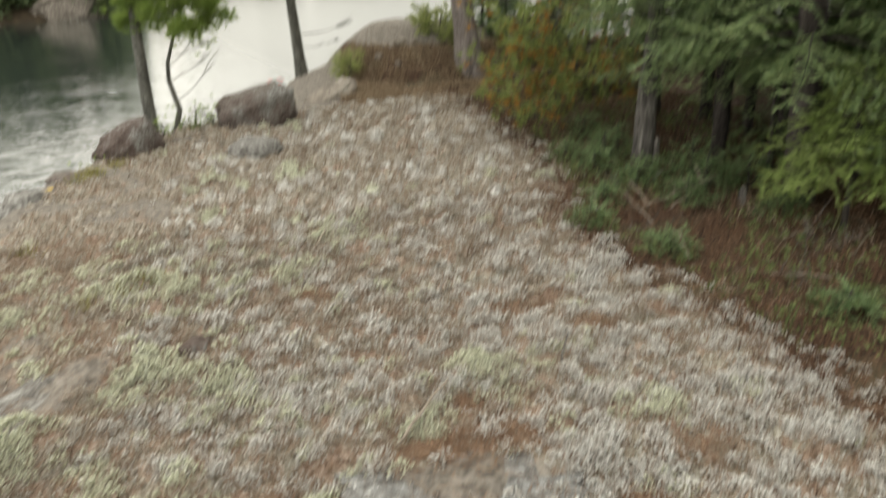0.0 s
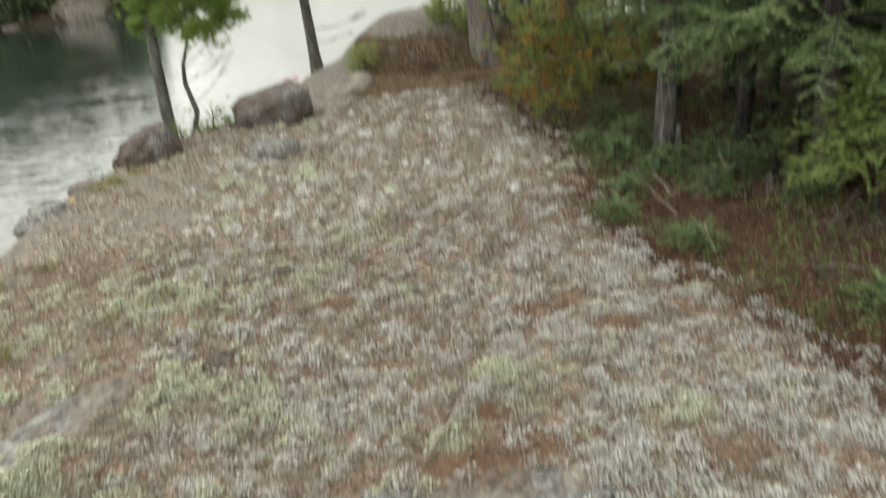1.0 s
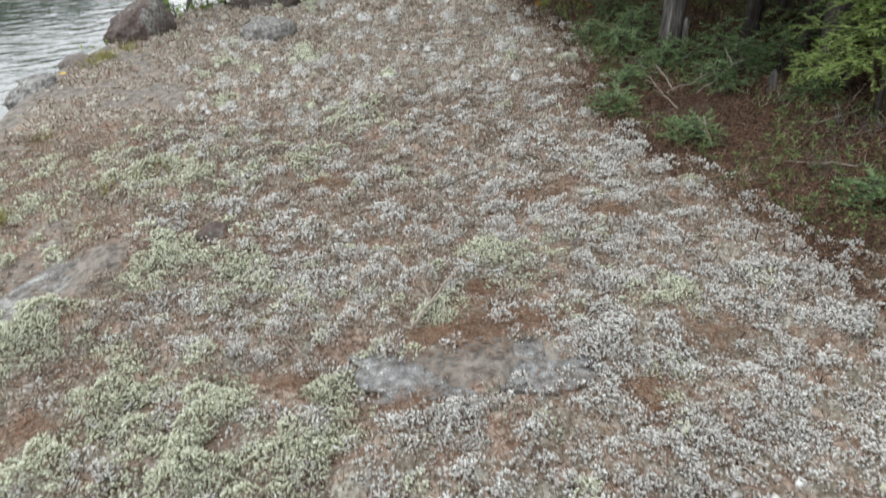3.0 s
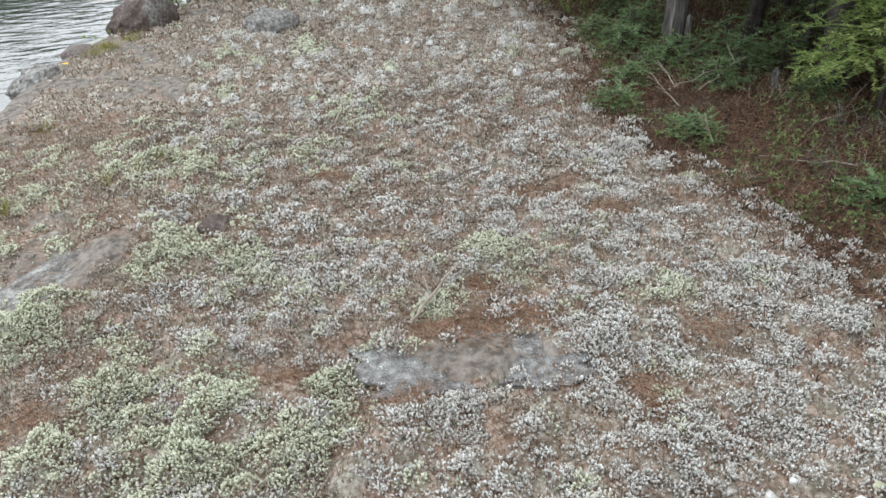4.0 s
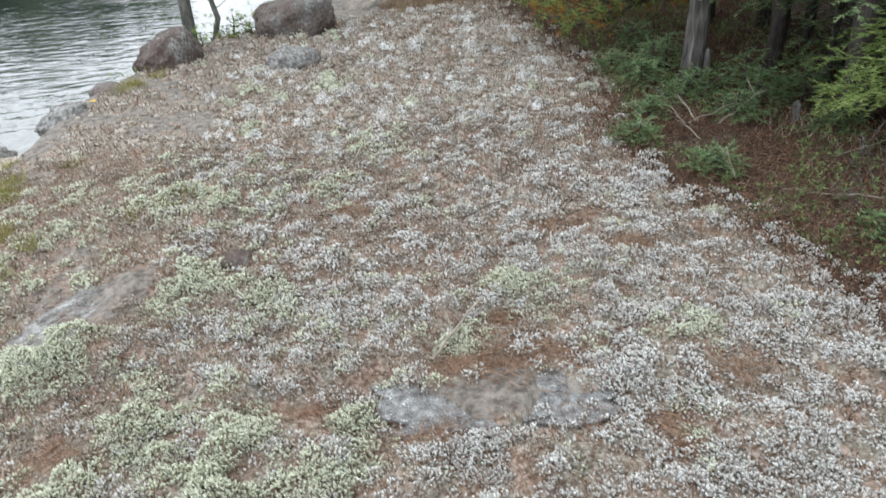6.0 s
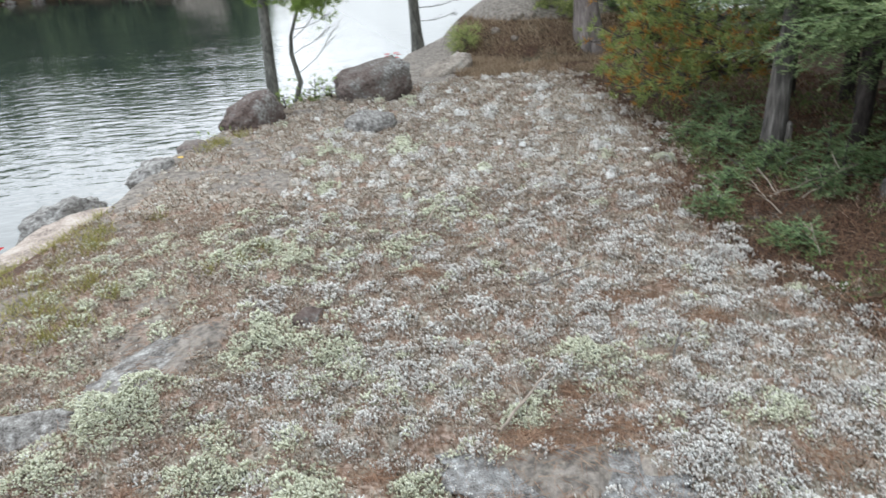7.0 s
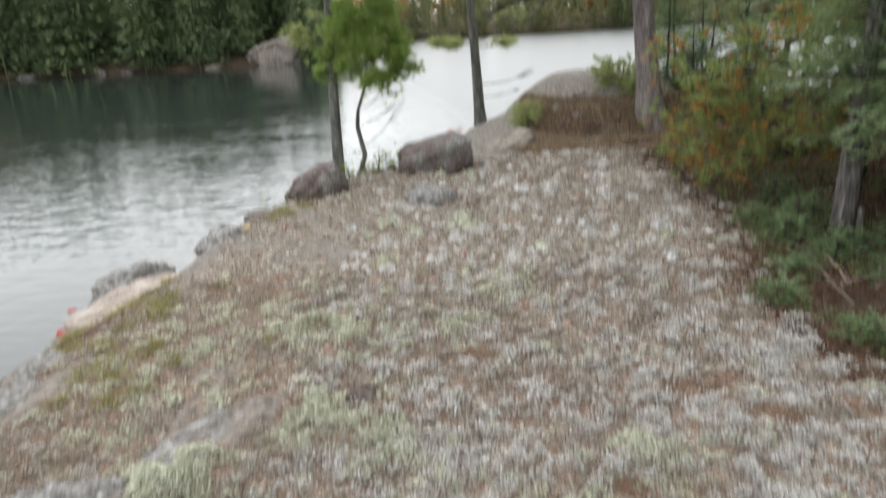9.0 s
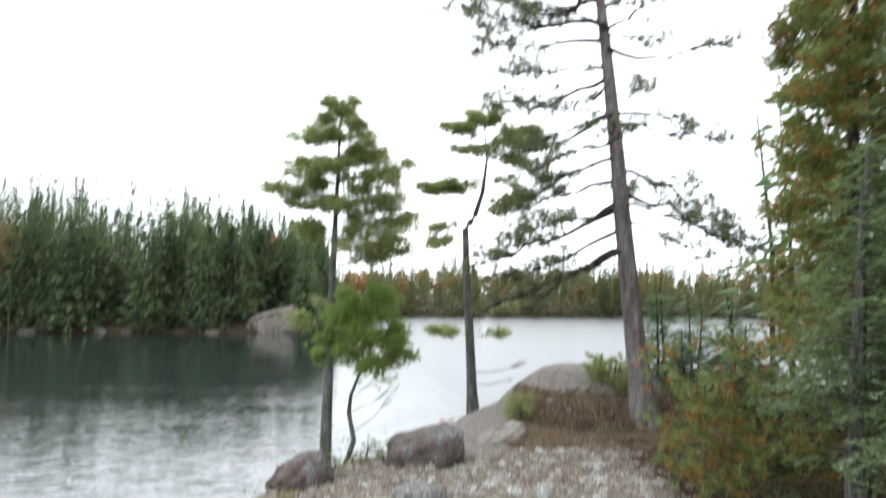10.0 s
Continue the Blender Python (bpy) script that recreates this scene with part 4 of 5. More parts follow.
fir("fir_tree", 2.66, 4.82, 2.9, 0.85, 120, "old fir with a split grey trunk, bare near the ground", M_FIR, 88, low=0.35, needle=0.034, step=0.015, width=0.012, bark=M_DEADWOOD, trunk=0.085, lift=-0.12, dense_low=1.25, lean=(0.10, 0.0))
fir("fir_tree", 3.45, 2.9, 2.6, 0.8, 60, DARK_FIR, M_FIR, 90, low=0.16, needle=0.032, step=0.013, width=0.011, dense_low=1.4, lift=-0.2)
fir("fir_tree", 3.12, 3.66, 4.6, 1.1, 90, "rough-barked fir whose lowest branches hang over the duff", M_FIR, 92, low=0.2, needle=0.034, step=0.013, width=0.013, trunk=0.095, lift=-0.35, dense_low=1.5)
fir("fir_tree", 3.25, 4.75, 4.0, 1.0, 80, DARK_FIR, M_FIR, 93, low=0.2, needle=0.036, step=0.014, width=0.013, lift=-0.25, dense_low=1.3)
fir("young_fir", 3.02, 3.15, 1.0, 0.66, 70, "young fir with light green branch tips beside the slab", M_FIR_LIGHT, 91, low=0.28, needle=0.028, step=0.011, width=0.009, lift=-0.15, per_twig=0.3)
for k, (fx, fy, hh) in enumerate([(3.45, 11.3, 1.9), (4.0, 11.7, 1.75), (4.5, 11.2, 1.6), (3.15, 10.7, 1.25), (3.7, 10.6, 1.4), (3.3, 10.0, 1.0), (3.9, 9.8, 1.1), (4.3, 10.4, 1.3)]):
    fir("small_spruce", fx, fy, hh, 0.48, 62, "small dark spruce near the water behind the pine", M_FIR_BLUE, 100 + k, needle=0.036, step=0.016, width=0.019, group="small spruces by the water")
SEEDLINGS = [(2.36, 4.31, 0.30, 0.3), (2.5, 3.92, 0.3, 0.3), (2.45, 5.01, 0.4, 0.36), (2.75, 4.1, 0.4, 0.36), (1.98, 3.22, 0.22, 0.20), (2.25, 4.75, 0.34, 0.30), (2.5, 4.45, 0.30, 0.30), (2.8, 4.35, 0.5, 0.4), (1.75, 3.75, 0.22, 0.2), (2.0, 4.1, 0.25, 0.22), (2.2, 5.2, 0.30, 0.26), (2.6, 5.75, 0.35, 0.3), (3.0, 4.0, 0.4, 0.35), (2.9, 3.5, 0.25, 0.25), (2.35, 2.35, 0.2, 0.22), (2.6, 5.1, 0.45, 0.35)]
for k, (fx, fy, hh, reach) in enumerate(SEEDLINGS):
    hh, reach = hh * 0.68, reach * 0.66
    fir("fir_seedling", fx, fy, hh, reach, 18, "low fir seedling in the reddish duff", M_FIR_BLUE, 120 + k, needle=0.028, step=0.012, width=0.009, lift=0.1, group="fir seedlings", per_twig=0.3)


def bare_trunk(name, x, y, points, radii, mat, label, seed, sides=10, branches=0):
    """A standing stem without foliage; points are offsets from its foot."""
    global rng
    rng = np.random.default_rng(seed)
    tree = thing(name, x, y, float(land(x, y)) - 0.05, label, "tree trunk")
    p = np.array(points, float)
    t = np.linspace(0, 1, 16)
    line = along(p, t)
    stem = Pile()
    tube(stem, line, np.interp(t, np.linspace(0, 1, len(radii)), radii), sides, 0.07)
    part("trunk", stem, mat, tree)
    for k in range(branches):
        wood = Pile()
        u, a = rng.uniform(0.15, 0.95), rng.uniform(0, 6.28)
        path = limb(along(line, np.array([u]))[0], (math.sin(a), math.cos(a), 0.1), rng.uniform(0.25, 0.7), -0.2, 0.2, 6)
        tube(wood, path, np.linspace(0.008, 0.002, 6), 4)
        part("dead_branch", wood, mat, tree)
    return tree


bare_trunk("dead_sapling", 2.70, 4.68, [(0, 0, 0), (0.0, 0, 0.28)], [0.03, 0.02], M_DEADWOOD, "thin split stub beside the dead trunk", 141, 7)
bare_trunk("slender_trunk", 3.44, 5.0, [(0, 0, 0), (-0.08, 0, 1.5), (-0.18, 0.1, 4.5)], [0.045, 0.04, 0.02], M_BARK_DARK, "slender bare spruce stem in the wood", 142, 8, 8)
bare_trunk("tree_stump", 2.78, 3.75, [(0, 0, 0), (0.01, 0, 0.16)], [0.03, 0.022], M_DEADWOOD, "short pale broken stub in the duff", 144, 7)
for k, (tx, ty, hh) in enumerate([(5.25, 11.6, 5.2), (5.9, 12.3, 5.0), (4.9, 12.4, 2.2), (4.3, 6.3, 4.0), (4.2, 5.0, 4.0), (4.9, 4.7, 4.0), (3.9, 5.3, 3.2), (5.2, 6.0, 4.0)]):
    bare_trunk("slender_trunk", tx, ty, [(0, 0, 0), (0.05, 0, hh * 0.5), (-0.05 - 0.1 * (k == 0), 0.05, hh)], [0.045, 0.035, 0.008], M_BARK_DARK, "slender dark bare stem among the trees", 150 + k, 7, 9)

# the wood behind, seen only between the nearer trees
rng = np.random.default_rng(200)
deep = Pile()
for k in range(46):
    a, d = rng.uniform(-0.25, 1.25), rng.uniform(8.5, 22)
    wx, wy = d * math.cos(a), d * math.sin(a)
    if wx < 5.5 or wy > 11.5:
        continue
    far_conifer(deep, wx, wy, 0, rng.uniform(6, 10), rng.uniform(1.4, 2.2), 900, 0.30, 0.2, 0.6)
tagged(part("deep_wood", deep, M_FIR), "dark spruce wood behind the nearest firs", "woods", kind="stuff")


# ---- lichen, heath and litter on the slab ----
rng = np.random.default_rng(300)
# places where the greener kind grows: x, y, reach
GREENER = [(-0.74, 1.84, 0.22), (-0.42, 1.50, 0.28), (-0.36, 1.68, 0.2), (-0.09, 1.69, 0.16), (-0.84, 1.57, 0.2), (-1.10, 2.22, 0.3), (-0.65, 3.5, 0.3), (-0.65, 2.66, 0.25), (-0.33, 2.57, 0.2), (-0.15, 1.47, 0.16),
           (0.35, 2.01, 0.16), (0.64, 2.32, 0.22), (0.92, 2.37, 0.18), (1.20, 1.92, 0.14), (0.97, 1.44, 0.12), (-1.5, 3.2, 0.5), (-1.3, 4.0, 0.4), (0.31, 3.94, 0.2), (-0.03, 3.62, 0.2), (-0.5, 5.4, 0.4), (0.1, 5.6, 0.3)]
# places where the white kind crowds: x, y, reach
WHITER = [(1.61, 2.20, 0.16), (1.53, 1.96, 0.15), (1.77, 1.87, 0.15), (0.85, 2.96, 0.14), (1.51, 3.08, 0.15), (1.44, 3.31, 0.14), (1.53, 1.75, 0.16), (0.86, 1.70, 0.16), (0.30, 1.50, 0.18), (1.62, 1.55, 0.2), (0.83, 1.23, 0.22), (1.32, 1.12, 0.25), (-0.03, 2.30, 0.12), (-0.36, 2.14, 0.14), (1.05, 2.0, 0.15), (0.5, 1.25, 0.2), (1.2, 1.5, 0.15)]
# worn hollows with needles instead of lichen
HOLLOW = [(-0.46, 2.86, 0.09), (-0.19, 6.40, 0.22), (0.14, 1.60, 0.10), (0.46, 1.89, 0.13), (0.30, 1.88, 0.08), (0.65, 1.86, 0.08), (0.87, 1.50, 0.06), (0.89, 1.40, 0.06), (0.91, 2.81, 0.10), (1.10, 2.81, 0.10), (1.19, 1.64, 0.09), (-0.18, 1.78, 0.08), (-0.94, 1.73, 0.10), (0.06, 3.22, 0.10), (0.55, 2.15, 0.08), (1.2, 2.5, 0.10)]


def pick(n, x0, x1, y0, y1):
    x, y = rng.uniform(x0, x1, n), rng.uniform(y0, y1, n)
    return x, y


def podetia(pile, c, up, length, radius):
    """Small upright lichen fingers: a stalk that swells towards a blunt tip."""
    n = len(c)
    a = unit(np.cross(up, rng.standard_normal((n, 3))))
    b = np.cross(up, a)
    length, radius = length[:, None], radius[:, None]
    mid = c + up * length * 0.72
    v = np.stack([c, mid + a * radius, mid + (0.87 * b - 0.5 * a) * radius, mid - (0.87 * b + 0.5 * a) * radius, c + up * length], 1)
    f = np.array([[0, 2, 1], [0, 3, 2], [0, 1, 3], [4, 1, 2], [4, 2, 3], [4, 3, 1]])
    pile.add(v, (f[None] + 5 * np.arange(n)[:, None, None]).reshape(-1, 3))


def open_to_lichen(x, y):
    ok = (in_field(x, y) | (in_field(x - 0.25, y) & (x > 0))) & (bare(x, y) < 0.45 + 0.15 * rng.standard_normal(len(x)))
    ok &= x < np.interp(y, RIGHT_Y, RIGHT_X) + 0.34 - 0.62 * np.abs(rng.standard_normal(len(x))) * smooth(0.5, 0.0, np.interp(y, RIGHT_Y, RIGHT_X) - x)
    for hx, hy, hr in HOLLOW:
        ok &= (x - hx) ** 2 + (y - hy) ** 2 > (hr * rng.uniform(0.5, 1.1, len(x))) ** 2
    return ok


def crowding(x, y, spots):
    g = np.zeros(len(x))
    for px, py, pr in spots:
        g = np.maximum(g, np.exp(-((x - px) ** 2 + (y - py) ** 2) / pr**2))
    return g


def cushions(centres, sizes, heights, per_area, r_fin, l_fin, pile, lean, heart=0.0):
    """Tufts of lichen: fingers packed over each tuft, pointing upwards and outwards, round a low matted heart."""
    if not len(sizes):
        return
    n = np.maximum(5, (per_area * sizes**2 * math.pi)).astype(int)
    k = np.repeat(np.arange(len(n)), n)
    m = len(k)
    q, a = np.sqrt(rng.uniform(0, 1, m)), rng.uniform(0, 2 * np.pi, m)
    ph = rng.uniform(0, 6.3, (2, len(n)))
    lob = 1 + 0.28 * np.sin(3 * a + ph[0][k]) + 0.18 * np.sin(5 * a + ph[1][k])
    x, y = centres[k, 0] + sizes[k] * q * lob * np.cos(a), centres[k, 1] + sizes[k] * q * lob * np.sin(a)
    base = land(centres[:, 0], centres[:, 1])
    turn = rng.uniform(0, 6.3, (len(n), 1)) + np.linspace(0, 2 * np.pi, 6, endpoint=False)
    wob = sizes[:, None] * (1 + 0.2 * rng.standard_normal((len(n), 6)))
    rings = [np.stack([centres[:, :1] + s * wob * np.cos(turn), centres[:, 1:] + s * wob * np.sin(turn), np.repeat((base + lift * heights)[:, None], 6, 1)], -1) for s, lift in ((0.9, -0.2), (0.6, 0.72 * heart))]
    peak = np.stack([centres[:, 0], centres[:, 1], base + heart * heights], -1)[:, None]
    j = np.arange(6)
    e = (j + 1) % 6
    cap = np.concatenate([np.stack([j, e, 6 + e], -1), np.stack([j, 6 + e, 6 + j], -1), np.stack([6 + j, 6 + e, np.full(6, 12)], -1)])
    if heart:
        pile.add(np.concatenate([*rings, peak], 1), (cap[None] + 13 * np.arange(len(n))[:, None, None]).reshape(-1, 3))
    knob = 0.35 + 0.7 * vnoise(x * 19, y * 19, 19) + 0.5 * vnoise(x * 50, y * 50, 20)
    z = base[k] + heights[k] * np.sqrt(np.clip(1 - q**2, 0, 1)) * knob * rng.uniform(0.8, 1.1, m) - l_fin * 0.7
    up = unit(np.stack([q * np.cos(a) * lean, q * np.sin(a) * lean, np.full(m, 0.9)], -1) + 0.28 * rng.standard_normal((m, 3)))
    podetia(pile, np.stack([x, y, z], -1), up, l_fin * rng.uniform(0.7, 1.4, m), r_fin * rng.uniform(0.7, 1.3, m))


def scatter(y0, y1, size, height, per_area, r_fin, l_fin, share, heart=0.0):
    """One belt of the field, tuft by tuft, of three kinds; share: how much is white."""
    x, y = pick(int(1.5 / (math.pi * size**2) * 5.1 * (y1 - y0 + 0.4)), -2.7, 2.4, y0 - 0.2, y1 + 0.2)
    shift = 0.4 * (vnoise(x * 3, y * 3, 61) - 0.5)
    ok = (y > y0 + shift) & (y < y1 + shift)
    x, y = x[ok], y[ok]
    ok = open_to_lichen(x, y) & (fbm(x * 15, y * 15, 77, 3) + 0.05 * rng.standard_normal(len(x)) > 0.325 + 0.03 * smooth(-0.8, -1.3, x))
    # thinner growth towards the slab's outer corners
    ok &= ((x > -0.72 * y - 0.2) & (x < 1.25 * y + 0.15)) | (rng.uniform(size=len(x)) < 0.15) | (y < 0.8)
    x, y = x[ok], y[ok]
    n = len(x)
    tint = crowding(x, y, GREENER) * 0.42 + 1.0 * (fbm(x * 7 + 3, y * 7, 55) - 0.47) + 0.14 * rng.standard_normal(n)
    pale = share - 0.5 + 0.55 * crowding(x, y, WHITER) + 1.5 * (fbm(x * 8, y * 8 + 4, 91, 3) - 0.44) + 0.17 * rng.standard_normal(n) + 0.18 * smooth(-0.2, 1.0, x) * smooth(4.0, 2.0, y) - 0.45 * smooth(-0.6, -1.3, x)
    g = tint + 0.10 * smooth(0.7, -0.6, x) - 0.12 * smooth(4.2, 6.0, y) - 0.25 * smooth(-0.8, -1.4, x) * smooth(3.6, 4.4, y) > 0.345
    w = ~g & (pale > 0)
    s, hgt, cc = size * rng.uniform(0.5, 1.6, n), height * rng.uniform(0.5, 1.4, n) * (0.55 + 0.45 * smooth(-1.5, -0.7, x)), np.stack([x, y], -1)
    for which, pile, lean, rk, dense, tall in ((g, green, 0.9, 1.1, 1.0, 1.1), (w, white, 0.5, 1.0, 1.0, 1.0), (~g & ~w, worn, 0.6, 0.9, 0.75, 0.8)):
        cushions(cc[which], s[which], hgt[which] * tall, per_area * dense, r_fin * rk, l_fin, pile, lean, heart)
    x, y = pick(int(0.15 * per_area * 5.1 * (y1 - y0)), -2.5, 2.3, y0, y1)
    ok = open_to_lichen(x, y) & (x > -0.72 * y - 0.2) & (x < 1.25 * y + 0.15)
    x, y = x[ok], y[ok]
    some = rng.uniform(size=len(x)) < 0.25
    for which, pile in ((some, white), (~some, worn)):
        m = int(which.sum())
        up = unit(np.array([0, 0, 1.0]) + 0.35 * rng.standard_normal((m, 3)))
        podetia(pile, np.stack([x[which], y[which], land(x[which], y[which]) - 0.004], -1), up, l_fin * rng.uniform(0.8, 1.8, m), r_fin * rng.uniform(0.6, 1.2, m))


white, green, worn = Pile(), Pile(), Pile()
scatter(-4.0, 0.8, 0.085, 0.050, 500, 0.022, 0.034, 0.45)
scatter(0.8, 2.7, 0.026, 0.030, 12500, 0.0040, 0.0175, 0.56)
scatter(2.7, 4.4, 0.032, 0.036, 7200, 0.0054, 0.0205, 0.48)
scatter(4.4, 6.4, 0.040, 0.040, 4000, 0.0070, 0.021, 0.30, 0.6)
scatter(6.4, 8.5, 0.052, 0.050, 2300, 0.0095, 0.025, 0.24, 0.7)
# the largest mounds of the greener kind
mounds = np.array([(-0.74, 1.84, 0.11), (-0.39, 1.69, 0.10), (-0.45, 1.47, 0.12), (-0.15, 1.47, 0.10), (-0.09, 1.69, 0.07), (-0.84, 1.57, 0.09), (-0.65, 2.66, 0.09), (-1.10, 2.20, 0.14), (-1.02, 2.35, 0.10), (0.64, 2.32, 0.08), (0.35, 2.01, 0.08), (1.86, 4.80, 0.09), (-0.62, 1.70, 0.07), (-1.25, 1.95, 0.10), (1.2, 1.92, 0.07)])
cushions(mounds[:, :2], mounds[:, 2], mounds[:, 2] * 0.6, 24000, 0.0040, 0.016, green, 1.0)
snow = np.array([(1.61, 2.20, 0.07), (1.53, 1.96, 0.08), (1.77, 1.87, 0.07), (1.51, 3.08, 0.09), (1.44, 3.31, 0.08), (0.86, 1.72, 0.10), (0.32, 1.50, 0.10), (0.85, 2.96, 0.07), (1.62, 1.6, 0.09), (0.96, 1.6, 0.08)])
cushions(snow[:, :2], snow[:, 2], snow[:, 2] * 0.5, 18000, 0.0038, 0.017, white, 0.5)
tagged(part("reindeer_lichen", white, M_LICHEN, smooth_shade=True), "pale grey reindeer lichen cushions covering the slab", "lichen", kind="stuff")
tagged(part("green_lichen", green, M_LICHEN_GREEN, smooth_shade=True), "pale yellow-green reindeer lichen cushions", "lichen", kind="stuff")
tagged(part("worn_lichen", worn, M_LICHEN_FAR, smooth_shade=True), "pinkish grey lichen mixed with dry heath", "lichen", kind="stuff")


def sprigs(pile, x, y, height, width, lean=0.35):
    """Short upright dry stems, three-sided and pointed."""
    n = len(x)
    c = np.stack([x, y, land(x, y) - 0.005], -1)
    up = unit(np.stack([lean * rng.standard_normal(n), lean * rng.standard_normal(n), np.ones(n)], -1))
    a = unit(np.cross(up, rng.standard_normal((n, 3))))
    b = np.cross(up, a)
    w, h = (width * rng.uniform(0.6, 1.3, n))[:, None], (height * rng.uniform(0.4, 1.3, n))[:, None]
    v = np.stack([c + a * w, c - a * w * 0.5 + b * w * 0.87, c - a * w * 0.5 - b * w * 0.87, c + up * h], 1)
    f = np.array([[0, 1, 3], [1, 2, 3], [2, 0, 3]])
    pile.add(v, (f[None] + 4 * np.arange(n)[:, None, None]).reshape(-1, 3))


heath, stems, knoll = Pile(), Pile(), Pile()
x, y = pick(40000, -2.2, 2.4, 0.9, 4.4)
ok = in_field(x, y) & (bare(x, y) < 0.5)
sprigs(stems, x[ok], y[ok], 0.060, 0.0017)
x, y = pick(9000, -2.2, 2.6, 4.4, 8.6)
ok = in_field(x, y) & (bare(x, y) < 0.5)
sprigs(stems, x[ok], y[ok], 0.065, 0.004)
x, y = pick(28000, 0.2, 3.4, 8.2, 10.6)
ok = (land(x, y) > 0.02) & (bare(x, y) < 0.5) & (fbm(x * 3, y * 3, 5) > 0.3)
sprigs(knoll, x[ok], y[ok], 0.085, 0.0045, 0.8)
x, y = pick(20000, 1.2, 4.4, 0.7, 8.4)
ok = (x > np.interp(y, RIGHT_Y, RIGHT_X) - 0.25 * np.abs(rng.standard_normal(len(x)))) & (fbm(x * 2.2, y * 2.2, 15) > 0.36)
sprigs(heath, x[ok], y[ok], 0.085, 0.003, 0.6)
x, y = pick(9000, 1.5, 4.4, 0.9, 8.4)
ok = (x > np.interp(y, RIGHT_Y, RIGHT_X) - 0.05) & (fbm(x * 3.1, y * 3.1, 17) > 0.45)
c = np.stack([x[ok], y[ok], land(x[ok], y[ok]) + rng.uniform(0.01, 0.09, ok.sum())], -1)
tufts(heath, c, np.repeat([[0, 0, 0.5]], len(c), 0), 5, 0.022, 0.010, 0.9)
x, y = pick(10000, 1.6, 4.0, 1.0, 7.5)
ok = (x > np.interp(y, RIGHT_Y, RIGHT_X) - 0.1) & (fbm(x * 2.7, y * 2.7, 23) > 0.44)
sprigs(stems, x[ok], y[ok], 0.10, 0.002, 0.9)
tagged(part("dry_stems", stems, M_STEMS), "short dry stems standing among the lichen", "dry stems", kind="stuff")
tagged(part("knoll_heath", knoll, M_HEATH_LIT), "brown dry blueberry heath on the knoll, its colour lightened for open light", "heath", kind="stuff")
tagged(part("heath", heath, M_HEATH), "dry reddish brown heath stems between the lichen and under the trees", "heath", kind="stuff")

litter = Pile()
x, y = pick(26000, -2.2, 3.6, 0.7, 4.6)
ok = (bare(x, y) < 0.9) & (fbm(x * 2.5, y * 2.5, 66) > 0.4)
x, y = x[ok], y[ok]
a = rng.uniform(0, 2 * np.pi, len(x))
slivers(litter, np.stack([x, y, land(x, y) + rng.uniform(0.003, 0.03, len(x))], -1), unit(np.stack([np.cos(a), np.sin(a), 0.12 * rng.standard_normal(len(x))], -1)), 0.09, 0.0022)
for hx, hy, hr in HOLLOW[2:] + [(0.46, 1.90, 0.20)]:
    n = int(2600 * hr)
    x, y, a = hx + 0.7 * hr * rng.standard_normal(n), hy + 0.45 * hr * rng.standard_normal(n), rng.uniform(0, 2 * np.pi, n)
    slivers(litter, np.stack([x, y, land(x, y) + rng.uniform(0.004, 0.022, n)], -1), unit(np.stack([np.cos(a), np.sin(a), 0.10 * rng.standard_normal(n)], -1)), 0.08, 0.0024)
tagged(part("pine_needles", litter, M_NEEDLE_LITTER), "fallen brown pine needles in the hollows", "pine needles", kind="stuff")

grass = Pile()
for px, py, reach, n in [(-2.21, 4.96, 0.12, 300), (-2.15, 4.6, 0.12, 260), (-2.45, 4.2, 0.14, 300), (-2.05, 4.2, 0.12, 220), (-1.85, 4.1, 0.08, 160), (-1.62, 6.1, 0.12, 320), (-1.8, 3.95, 0.10, 260), (-1.72, 3.16, 0.10, 220), (-1.95, 3.55, 0.12, 260), (-1.88, 2.95, 0.08, 160), (-1.55, 6.3, 0.14, 420), (-1.40, 6.55, 0.10, 220), (-2.15, 4.25, 0.14, 300), (-0.77, 3.68, 0.10, 90), (-2.45, 4.1, 0.12, 200),
                         (-1.55, 4.4, 0.08, 80), (-1.25, 7.65, 0.12, 160), (-2.0, 4.6, 0.08, 120), (-2.3, 3.7, 0.12, 200), (-1.62, 3.5, 0.07, 120), (-1.82, 4.02, 0.10, 220), (-1.65, 3.42, 0.09, 200), (-1.81, 3.33, 0.10, 220), (-1.66, 2.94, 0.08, 180), (-1.56, 3.06, 0.08, 160), (-1.89, 3.19, 0.09, 180), (-1.92, 3.82, 0.10, 200),
                         (-1.04, 3.49, 0.06, 90), (-0.88, 3.58, 0.06, 90), (-2.18, 3.69, 0.10, 200), (-1.83, 4.21, 0.08, 200), (-1.49, 3.33, 0.07, 140)]:
    n = n * 2 // 5
    x, y = px + reach * 0.45 * rng.standard_normal(n), py + reach * 0.45 * rng.standard_normal(n)
    sprigs(grass, x, y, 0.085, 0.0025, 0.6)
tagged(part("grass", grass, M_GRASS), "tufts of yellowing grass along the slab's edge", "grass", kind="stuff")

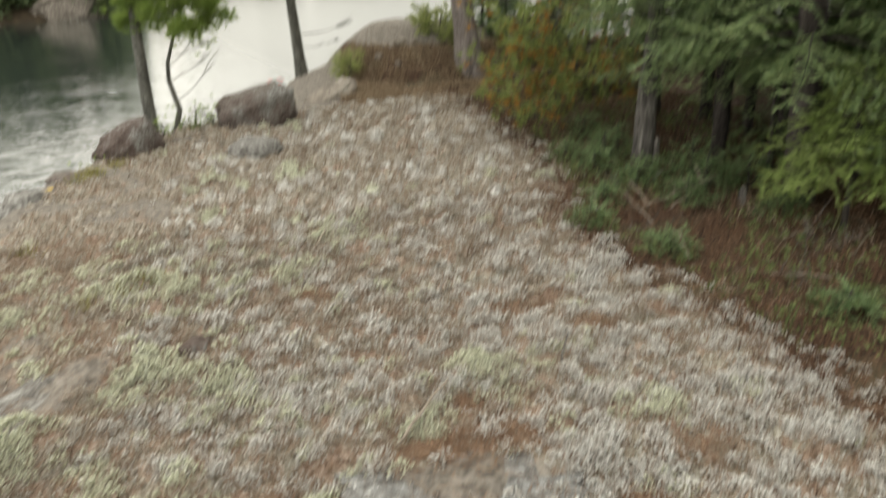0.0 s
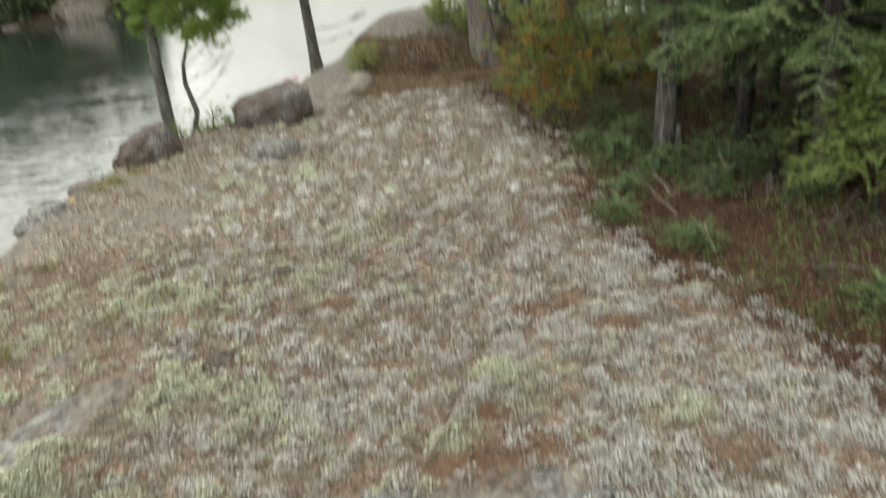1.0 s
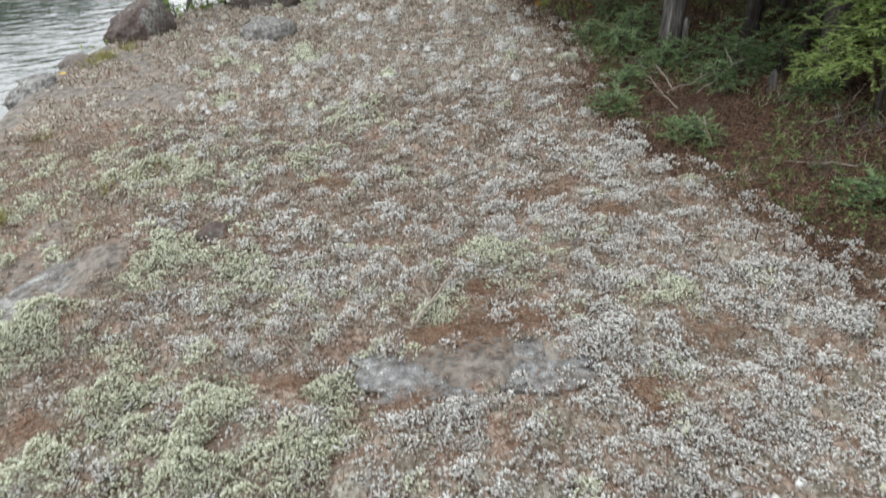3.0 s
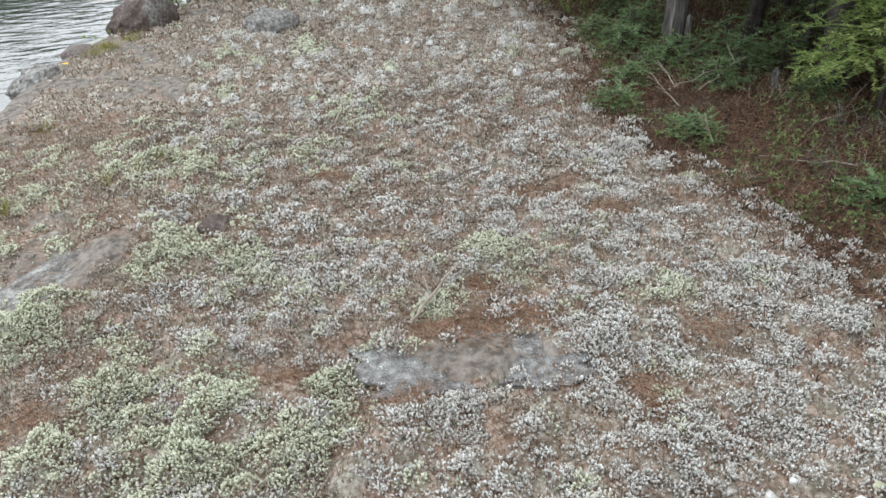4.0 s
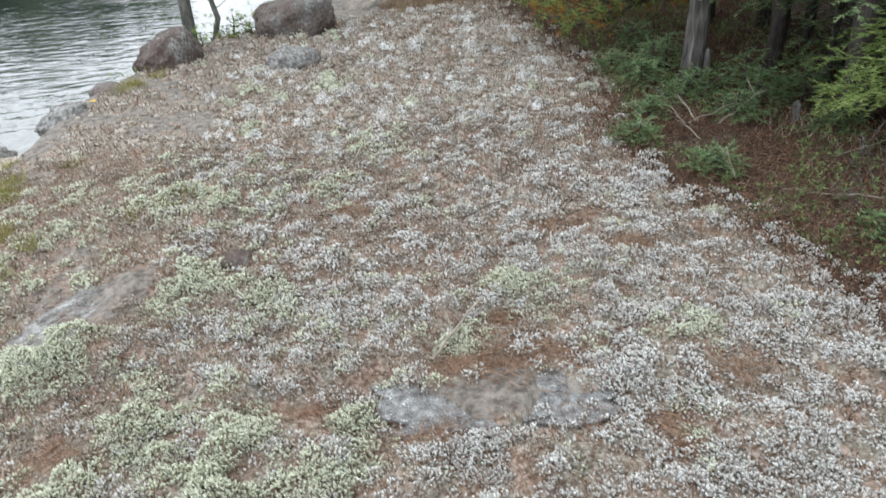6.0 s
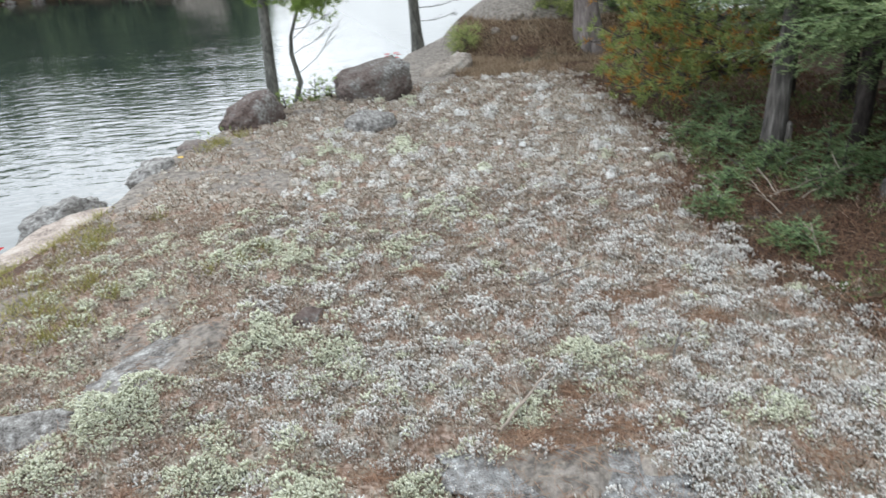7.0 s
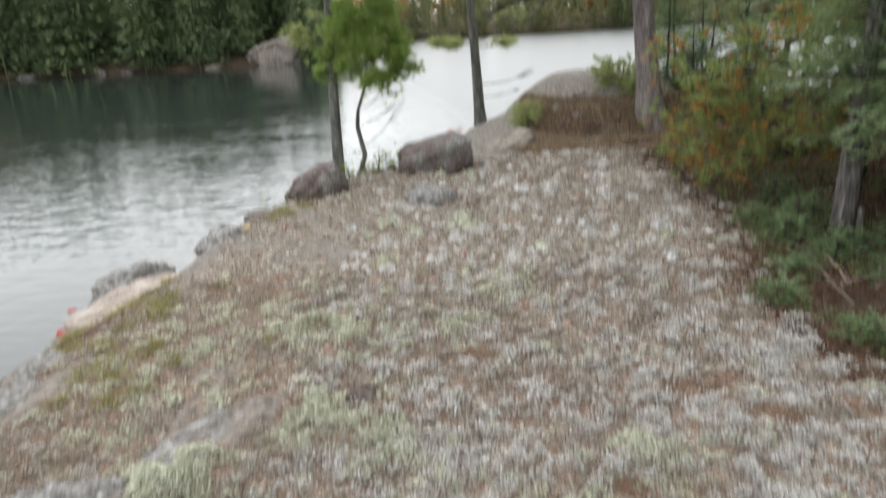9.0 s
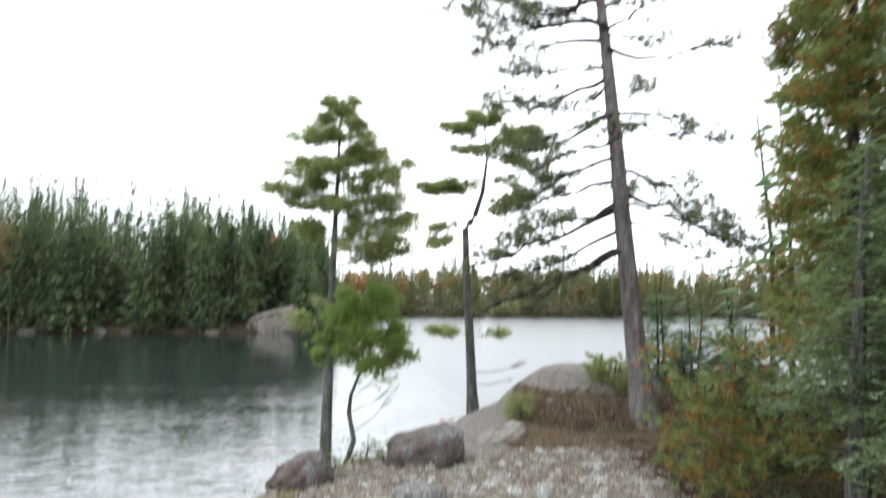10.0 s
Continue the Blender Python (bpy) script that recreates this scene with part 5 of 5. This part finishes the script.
leafy = Pile()
x, y = pick(5200, 1.7, 4.2, 1.2, 7.5)
ok = (x > np.interp(y, RIGHT_Y, RIGHT_X) + 0.12) & (fbm(x * 1.9, y * 1.9, 88) > 0.47)
c = np.stack([x[ok], y[ok], land(x[ok], y[ok]) + rng.uniform(0.01, 0.12, ok.sum())], -1)
tufts(leafy, c, np.repeat([[0, 0, 0.6]], len(c), 0), 6, 0.024, 0.011, 0.9)
x, y = -0.80 + 0.17 * rng.standard_normal(14), 7.75 + 0.1 * rng.standard_normal(14)
c = np.stack([x, y, land(x, y) + rng.uniform(0.0, 0.10, 14)], -1)
tufts(leafy, c, np.repeat([[0, 0, 0.6]], len(c), 0), 8, 0.06, 0.02, 0.8)
tagged(part("undergrowth", leafy, M_LEAFY), "low green leafy plants on the shaded ground", "undergrowth", kind="stuff")


def stick(name, x, y, length, turn, lift, radius, mat, label, forks=1):
    """A fallen twig, slightly crooked, with short forks."""
    wood = Pile()
    p = limb((0, 0, 0), (math.cos(radians(turn)), math.sin(radians(turn)), lift), length, 0.0, 0.13, 8)
    tube(wood, p, np.linspace(radius, radius * 0.5, 8), 6)
    for k in range(forks):
        q = limb(along(p, np.array([0.4 + 0.3 * k]))[0], (math.cos(radians(turn + 50)), math.sin(radians(turn + 50)), lift + 0.2), length * 0.3, 0, 0.2, 4)
        tube(wood, q, np.linspace(radius * 0.6, radius * 0.3, 4), 5)
    ob = part(name, wood, mat)
    ob.location = (x, y, float(land(x, y)) + 0.03)
    return tagged(ob, label, "stick")


stick("stick", 0.24, 1.93, 0.32, 42, 0.25, 0.007, M_TWIG, "pale crooked dead stick lying on lichen")
stick("stick", -0.74, 2.16, 0.22, 30, 0.1, 0.004, M_TWIG, "thin dead twig on the lichen")
stick("stick", 0.95, 2.25, 0.14, 55, 0.4, 0.005, M_DEADWOOD, "short grey twig standing in lichen", 0)
stick("stick", 0.12, 3.84, 0.14, 60, 0.3, 0.008, M_TWIG, "bleached bit of wood on the lichen", 0)
stick("stick", 0.55, 3.0, 0.35, 15, 0.05, 0.004, M_DEADWOOD, "thin dark twig across the lichen")
stick("stick", 1.3, 3.4, 0.12, 100, 0.5, 0.004, M_TWIG, "curled pale twig in lichen", 0)
for k, (sx, sy, ln, tn, lf) in enumerate([(2.14, 3.81, 0.68, 18, 0.1), (2.3, 3.76, 0.5, 30, 0.35), (2.1, 3.6, 0.25, 110, 0.8), (2.0, 3.05, 0.18, 80, 0.9), (2.6, 3.1, 0.4, 10, 0.1), (2.5, 2.6, 0.45, 150, 0.05), (2.2, 3.85, 0.2, 95, 0.9), (2.75, 2.8, 0.5, 35, 0.2), (2.3, 4.6, 0.4, 170, 0.2), (2.0, 6.4, 0.6, 160, 0.1), (1.85, 3.9, 0.25, 60, 0.4)]):
    stick("fallen_stick", sx, sy, ln, tn, lf * 0.6, 0.0045, M_TWIG, "bleached dead branch on the reddish duff", 2)


def dead_bush(x, y, twigs, reach, label):
    """A low tangle of thin bare twigs."""
    bush = thing("dead_bush", x, y, float(land(x, y)), label, "bush")
    for k in range(twigs):
        wood = Pile()
        a = rng.uniform(0, 6.28)
        path = limb((0.25 * reach * rng.standard_normal(), 0.25 * reach * rng.standard_normal(), 0), (math.sin(a), math.cos(a), rng.uniform(0.3, 1.4)), reach * rng.uniform(0.5, 1.0), -0.2, 0.25, 6)
        tube(wood, path, np.linspace(0.0018, 0.0008, 6), 4)
        for f in range(3):
            q = limb(along(path, np.array([rng.uniform(0.3, 0.9)]))[0], unit(rng.standard_normal(3) + [0, 0, 0.4]), reach * 0.3, 0, 0.2, 4)
            tube(wood, q, np.linspace(0.0015, 0.0008, 4), 3)
        part("twig", wood, M_DEADWOOD, bush)


for bx, by, bn, br in ((2.45, 2.62, 12, 0.28), (2.0, 3.45, 7, 0.18), (2.25, 4.25, 8, 0.22), (2.75, 2.95, 9, 0.22)):
    dead_bush(bx, by, bn, br, "low grey dead bush of bare twigs in the duff")


def leaf_plant(name, x, y, z, count, spread, size, mat, label):
    """A small plant: thin stems that end in broad leaves."""
    plant = thing(name, x, y, z, label, "plant")
    for k in range(count):
        stem, leaf = Pile(), Pile()
        top = np.array([spread * rng.standard_normal(), spread * rng.standard_normal(), size * rng.uniform(0.6, 1.6)])
        tube(stem, np.array([[0, 0, 0], top * 0.5, top]), [0.003, 0.002, 0.0015], 4)
        st = part("stem", stem, M_BARK_DARK, plant)
        d, s = unit(np.array([rng.standard_normal(), rng.standard_normal(), 0.3])), None
        s = unit(np.cross(d, [0, 0, 1.0]))
        nrm = np.cross(s, d)
        t = np.array([0, 0.25, 0.6, 1.0])
        w = np.array([0.02, 0.42, 0.36, 0.02])
        mid = top + d * size * t[:, None] - nrm * size * 0.25 * (t**2)[:, None]
        rim_l, rim_r = mid + s * size * w[:, None] + nrm * size * 0.12, mid - s * size * w[:, None] + nrm * size * 0.12
        v = np.concatenate([mid, rim_l, rim_r])
        f = [[i, i + 1, 5 + i, 4 + i] for i in range(3)] + [[i + 1, i, 8 + i, 9 + i] for i in range(3)]
        leaf.add(v, f)
        part("leaf", leaf, mat, st)
    return plant


leaf_plant("red_seedling", -2.77, 4.82, -0.42, 2, 0.03, 0.08, M_RED, "small maple seedling with bright red leaves at the rock's edge")
leaf_plant("red_seedling", -2.70, 4.56, -0.42, 2, 0.03, 0.08, M_RED, "small maple seedling with red leaves above the water")
leaf_plant("red_seedling", 0.12, 8.4, 0.26, 5, 0.06, 0.07, M_RED, "red-leaved seedling behind the boulder")
leaf_plant("fallen_leaf", -1.72, 5.75, float(land(-1.72, 5.75)) - 0.03, 1, 0.02, 0.06, M_YELLOW, "fallen yellow leaf on the slab")
